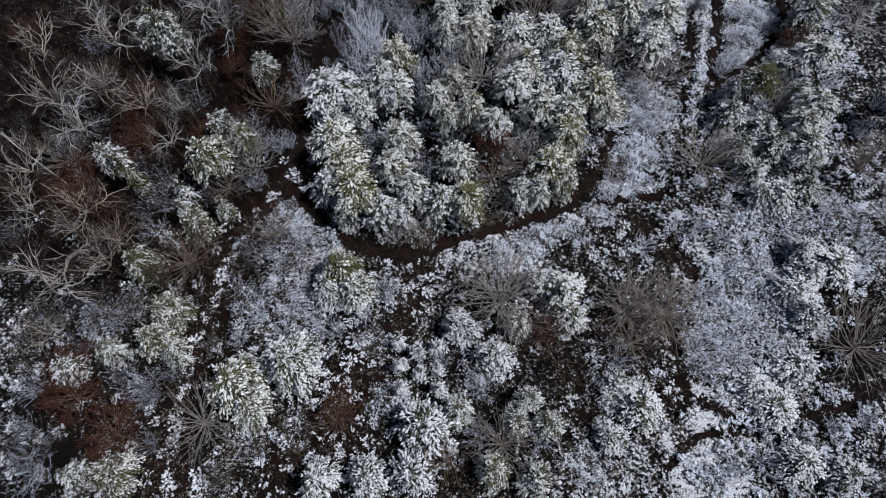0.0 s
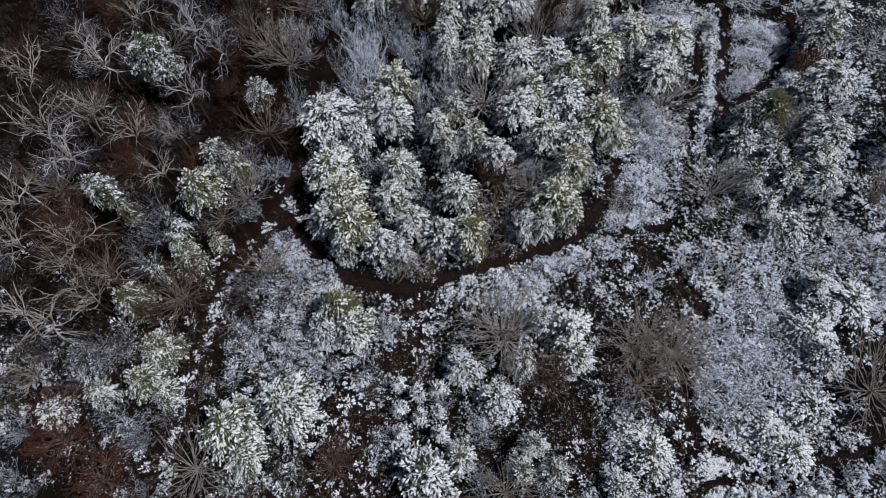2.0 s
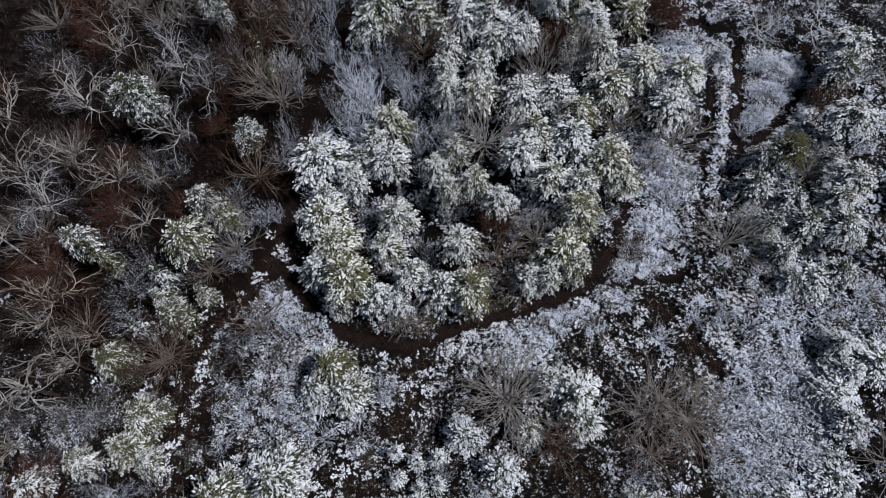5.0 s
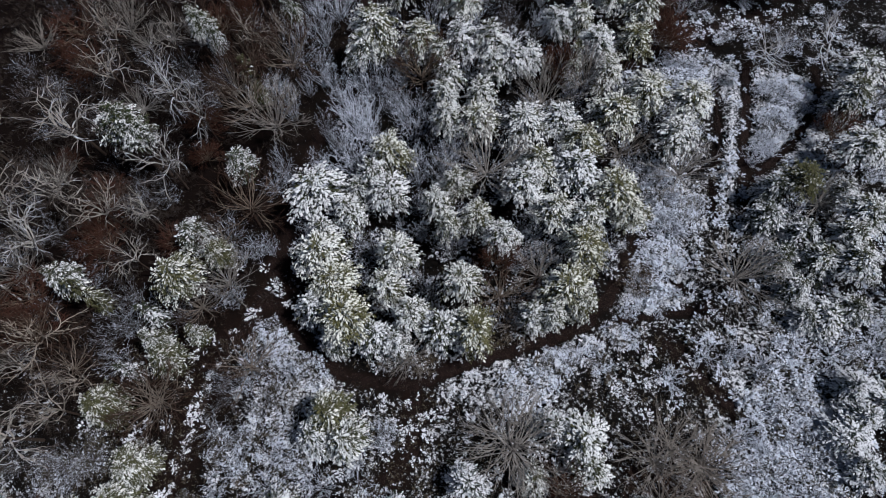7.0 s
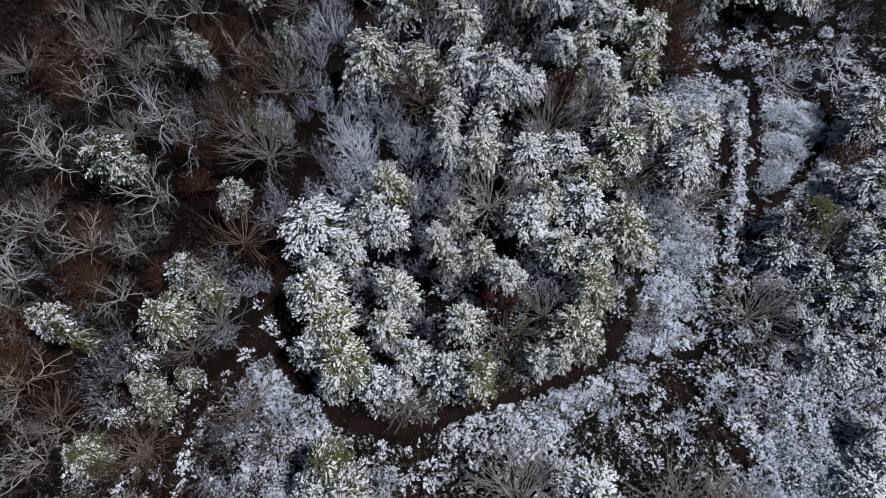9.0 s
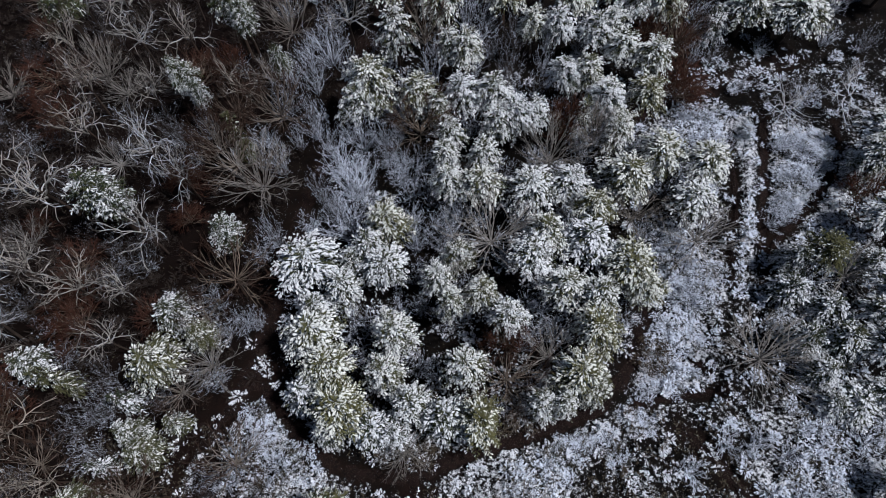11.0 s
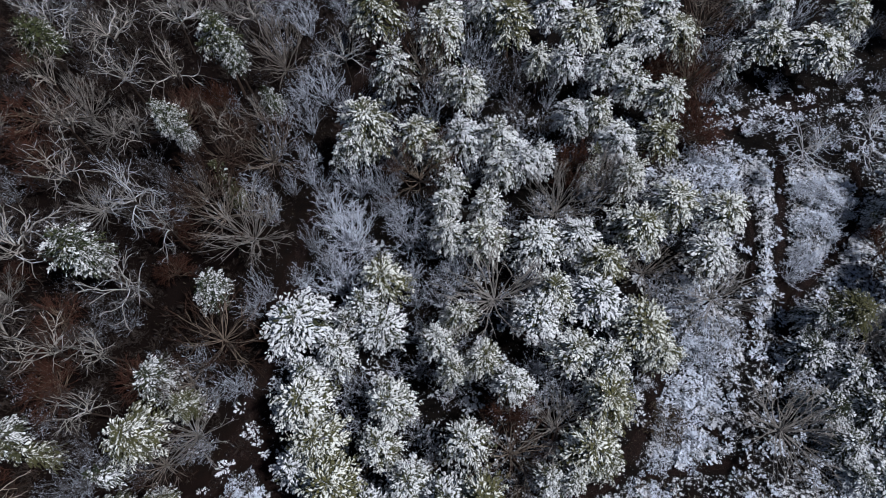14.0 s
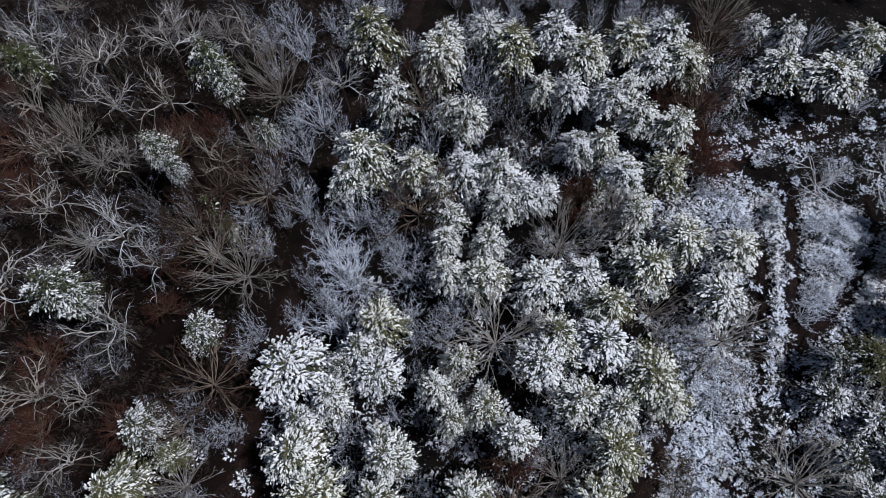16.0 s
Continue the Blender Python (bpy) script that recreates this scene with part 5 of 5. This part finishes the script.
# thickets under the trees
fill(frosty, 60, (-44, -14, -12, 40), 21, (1.4, 3.0, 0.9, 1.7), (0.0, 0.25, 0.2, 0.9), 0.33)
fill(twiggy, 16, (-44, -14, -10, 40), 22, (2.0, 3.6, 1.1, 1.8), (0.1, 0.5, 0.0, 0.7), 0.38)
fill(rusty, 3, (-40, -14, -8, 34), 29, (2.0, 3.2, 1.0, 1.5), (0.0, 0.1, 0.7, 1.0), 0.36)
fill(frosty, 16, (-36, -13, -10, 16), 30, (1.6, 3.0, 1.0, 1.6), (0.3, 0.6, 0.0, 0.3), 0.33)
fill(frosty, 44, (-12, 20, -2, 36), 23, (2.0, 3.4, 0.9, 1.4), (0.5, 0.9, 0.0, 0.4), 0.4)
fill(frosty, 30, (-20, -3, 8, 36), 26, (2.0, 3.4, 0.9, 1.5), (0.55, 0.9, 0.0, 0.3), 0.34)
fill(frosty, 16, (-14, -5, -1, 26), 28, (1.2, 2.4, 0.6, 1.0), (0.3, 0.65, 0.0, 0.5), 0.3)
fill(frosty, 46, (-10, 19, 6, 36), 31, (3.4, 4.6, 1.0, 1.6), (0.6, 1.0, 0.0, 0.4), 0.3)
fill(frosty, 24, (-10, 12, -6, 9), 33, (2.8, 3.8, 0.8, 1.4), (0.6, 1.0, 0.0, 0.3), 0.3)
fill(frosty, 9, (11, 24, 20, 40), 27, (1.8, 3.0, 0.9, 1.4), (0.3, 0.7, 0.0, 0.4), 0.45)
fill(frosty, 14, (16, 38, -4, 34), 24, (1.6, 2.8, 0.9, 1.4), (0.6, 0.9, 0.0, 0.3), 0.5)
fill(low_clump, 10, (-30, 32, -30, 0), 25, (0.6, 1.2, 0.8, 1.6), (0.6, 0.95, 0.0, 0.3), 0.6)


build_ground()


# ---------------------------------------------------------------- fallen dead trunk in the wood
def dead_trunk():
    rng = np.random.default_rng(9)
    top = new("dead_tree")
    pts, _ = bent(rng, (-38.6, 2.6, 3.4), unit(np.array((7.4, -5.4, -2.9))), 10.0, 8, 0.02, 0.0)
    part("trunk", mesh_of("dead_trunk", *tube(pts, np.linspace(0.03, 0.075, 9), 7), BARK), top, (0.3, 0.6, 0, 1))
    bits = []
    for i in range(9):
        q = 1 + i % 7
        t2, _ = bent(rng, pts[q], unit(rng.normal(0, 1, 3) + (0, 0, 0.3)), rng.uniform(0.5, 1.4), 3, 0.2, 0.0)
        bits.append(tube(t2, [0.03, 0.02, 0.015, 0.006], 4))
    part("branch", mesh_of("dead_branch", *joined(bits), BARK), top, (0.5, 0.3, 0, 1))
    tagged(top, "dead leaning tree trunk with broken side branches", "tree")


dead_trunk()


# ---------------------------------------------------------------- undergrowth
def scatter(name, count, area, seed, length, label, want, flat=0.35, load=0.7, warm=0.2, blades=4, bunch=1, slim=0.46, mat=None):
    """Tufts strewn over the ground; want(x, y) is the chance that one grows there."""
    rng = np.random.default_rng(seed)
    x = rng.uniform(area[0], area[1], count // bunch)
    y = rng.uniform(area[2], area[3], count // bunch)
    keep = rng.random(len(x)) < want(x, y)
    x, y = x[keep], y[keep]
    wide = rng.uniform(0.16, 0.46, len(x)) if bunch > 1 else np.zeros(len(x))
    x, y, wide = np.repeat(x, bunch), np.repeat(y, bunch), np.repeat(wide, bunch)
    a, q = rng.random(len(x)) * 6.283, np.sqrt(rng.random(len(x)))
    x, y, rise = x + np.cos(a) * q * wide, y + np.sin(a) * q * wide, 1.1 * wide * np.sqrt(1 - 0.95 * q**2)
    z = ground_z(x, y) + floor_fields(x, y)[2] + rise
    n = len(x)
    ps, ds, ls = [], [], []
    size = length * (0.6 + 0.8 * rng.random(n))
    lean = a if bunch > 1 else rng.random(n) * 6.283
    for k in range(blades):
        a = lean + ((k - (blades - 1) / 2) * 0.7 if bunch > 1 else k * 6.283 / blades) + rng.normal(0, 0.4, n)
        ds.append(np.stack([np.cos(a), np.sin(a), flat + rng.normal(0, 0.25, n)], 1))
        ps.append(np.stack([x + rng.normal(0, 0.05, n), y + rng.normal(0, 0.05, n), z + 0.02 + 0.10 * rng.random(n)], 1))
        ls.append(size * (0.7 + 0.6 * rng.random(n)))
    L = np.concatenate(ls)
    v, f = leaves(np.concatenate(ps), np.concatenate(ds), L, L * slim, L * 0.3 * slim)
    ob = new(name, mesh_of(name, v, f, mat or COVER))
    ob.color = (load, warm, 0, 1)
    tagged(ob, label, "undergrowth", kind="stuff")


def verge(x, y):
    """Distance from the footpath, wider on its overgrown southern side."""
    return np.minimum(near(x, y, LOOP_PATH), near(x, y + 0.4, LOOP_PATH))


def open_ground(x, y):
    cover, soil, _ = floor_fields(x, y)
    patch = 0.5 + 0.5 * np.sin(2.7 * x + 1.9 * np.sin(2.1 * y)) * np.sin(2.5 * y + 1.7 * np.sin(1.9 * x + 2))
    return np.maximum(np.clip(1.45 * cover - 0.28 - 1.3 * soil, 0, 1) * np.clip(1.6 * patch - 0.25, 0.05, 1.3), 0.9 * hump(near(x, y, BANK), 0.6)) * np.interp(y, (-26, -19, -15), (0.62, 0.7, 1)) * (1 - 0.85 * hump(np.hypot((x + 1.6) / 1.9, (y + 12.6) / 3.2), 1)) * (verge(x, y) > 0.57) * (near(x, y, CART_TRACK) > 1.15) * (1 - 0.5 * hump(np.hypot((x + 3.5) / 4.5, (y + 18.5) / 4), 1)) * (near(x, y, GULLY) > 0.35) * (near(x, y, LINE_A) > 0.28)


def wood_ground(x, y):
    cover, soil, _ = floor_fields(x, y)
    return np.clip(0.75 - cover, 0, 1) * (1 - soil)


# tint split by side: warm sunlit snow west, blue shaded snow east
scatter("snowy_grass", 92000, (-34, 13, -30, 26), 1, 0.2, "snow-covered grass tufts and brambles on open ground", open_ground, load=0.7, warm=0.7, blades=3, bunch=16, slim=0.4)
scatter("snowy_brambles", 46000, (13, 34, -30, 26), 4, 0.2, "snow-covered brambles and heath on open ground", open_ground, load=0.72, warm=0.05, blades=3, bunch=16, slim=0.4)


def worn_ground(x, y):
    """Trampled earth dotted with small tufts."""
    cover, soil, _ = floor_fields(x, y)
    return np.clip(0.04 + 0.2 * soil, 0, 0.2) * (verge(x, y) > 0.6) * (np.abs(near(x, y, CART_TRACK) - 0.65) > 0.38) * np.clip(1.3 - cover, 0, 1) + 0.3 * hump(near(x, y, CART_TRACK), 0.25)


scatter("snowy_tufts", 40000, (-20, 18, -27, 1), 7, 0.17, "small snow-topped grass tufts on trampled earth", worn_ground, load=0.85, warm=0.9, blades=3, bunch=9, slim=0.45)
scatter("track_tufts", 5000, (15, 29, 16, 24), 8, 0.18, "snow-topped grass between the wheel ruts of the track", lambda x, y: 0.35 * hump(near(x, y, FAR_TRACK), 1.6) * (1 - 0.9 * hump(near(x, y, FAR_TRACK) - 0.6, 0.25)), load=0.9, warm=0.2, blades=3, bunch=9, slim=0.45)
scatter("dead_grass", 16000, (-24, 20, -30, -6), 3, 0.15, "dead brown grass poking through the snow", lambda x, y: np.clip(0.9 - floor_fields(x, y)[0], 0, 1) * (near(x, y, LOOP_PATH) > 0.8), load=0.25, warm=0.35, blades=4)
scatter("dead_bracken", 12000, (-48, 20, -30, 44), 2, 0.13, "brown dead bracken and fallen twigs", wood_ground, load=0.05, warm=0.35, blades=2)

scatter("fallen_twigs", 27000, (-46, -8, -14, 42), 5, 0.34, "tangle of dark dead stems under the bare trees", lambda x, y: in_wood(x, y) * (1 - floor_fields(x, y)[1]), flat=0.7, load=0.25, warm=0.3, blades=3, bunch=8, slim=0.13, mat=DARK_TWIG)
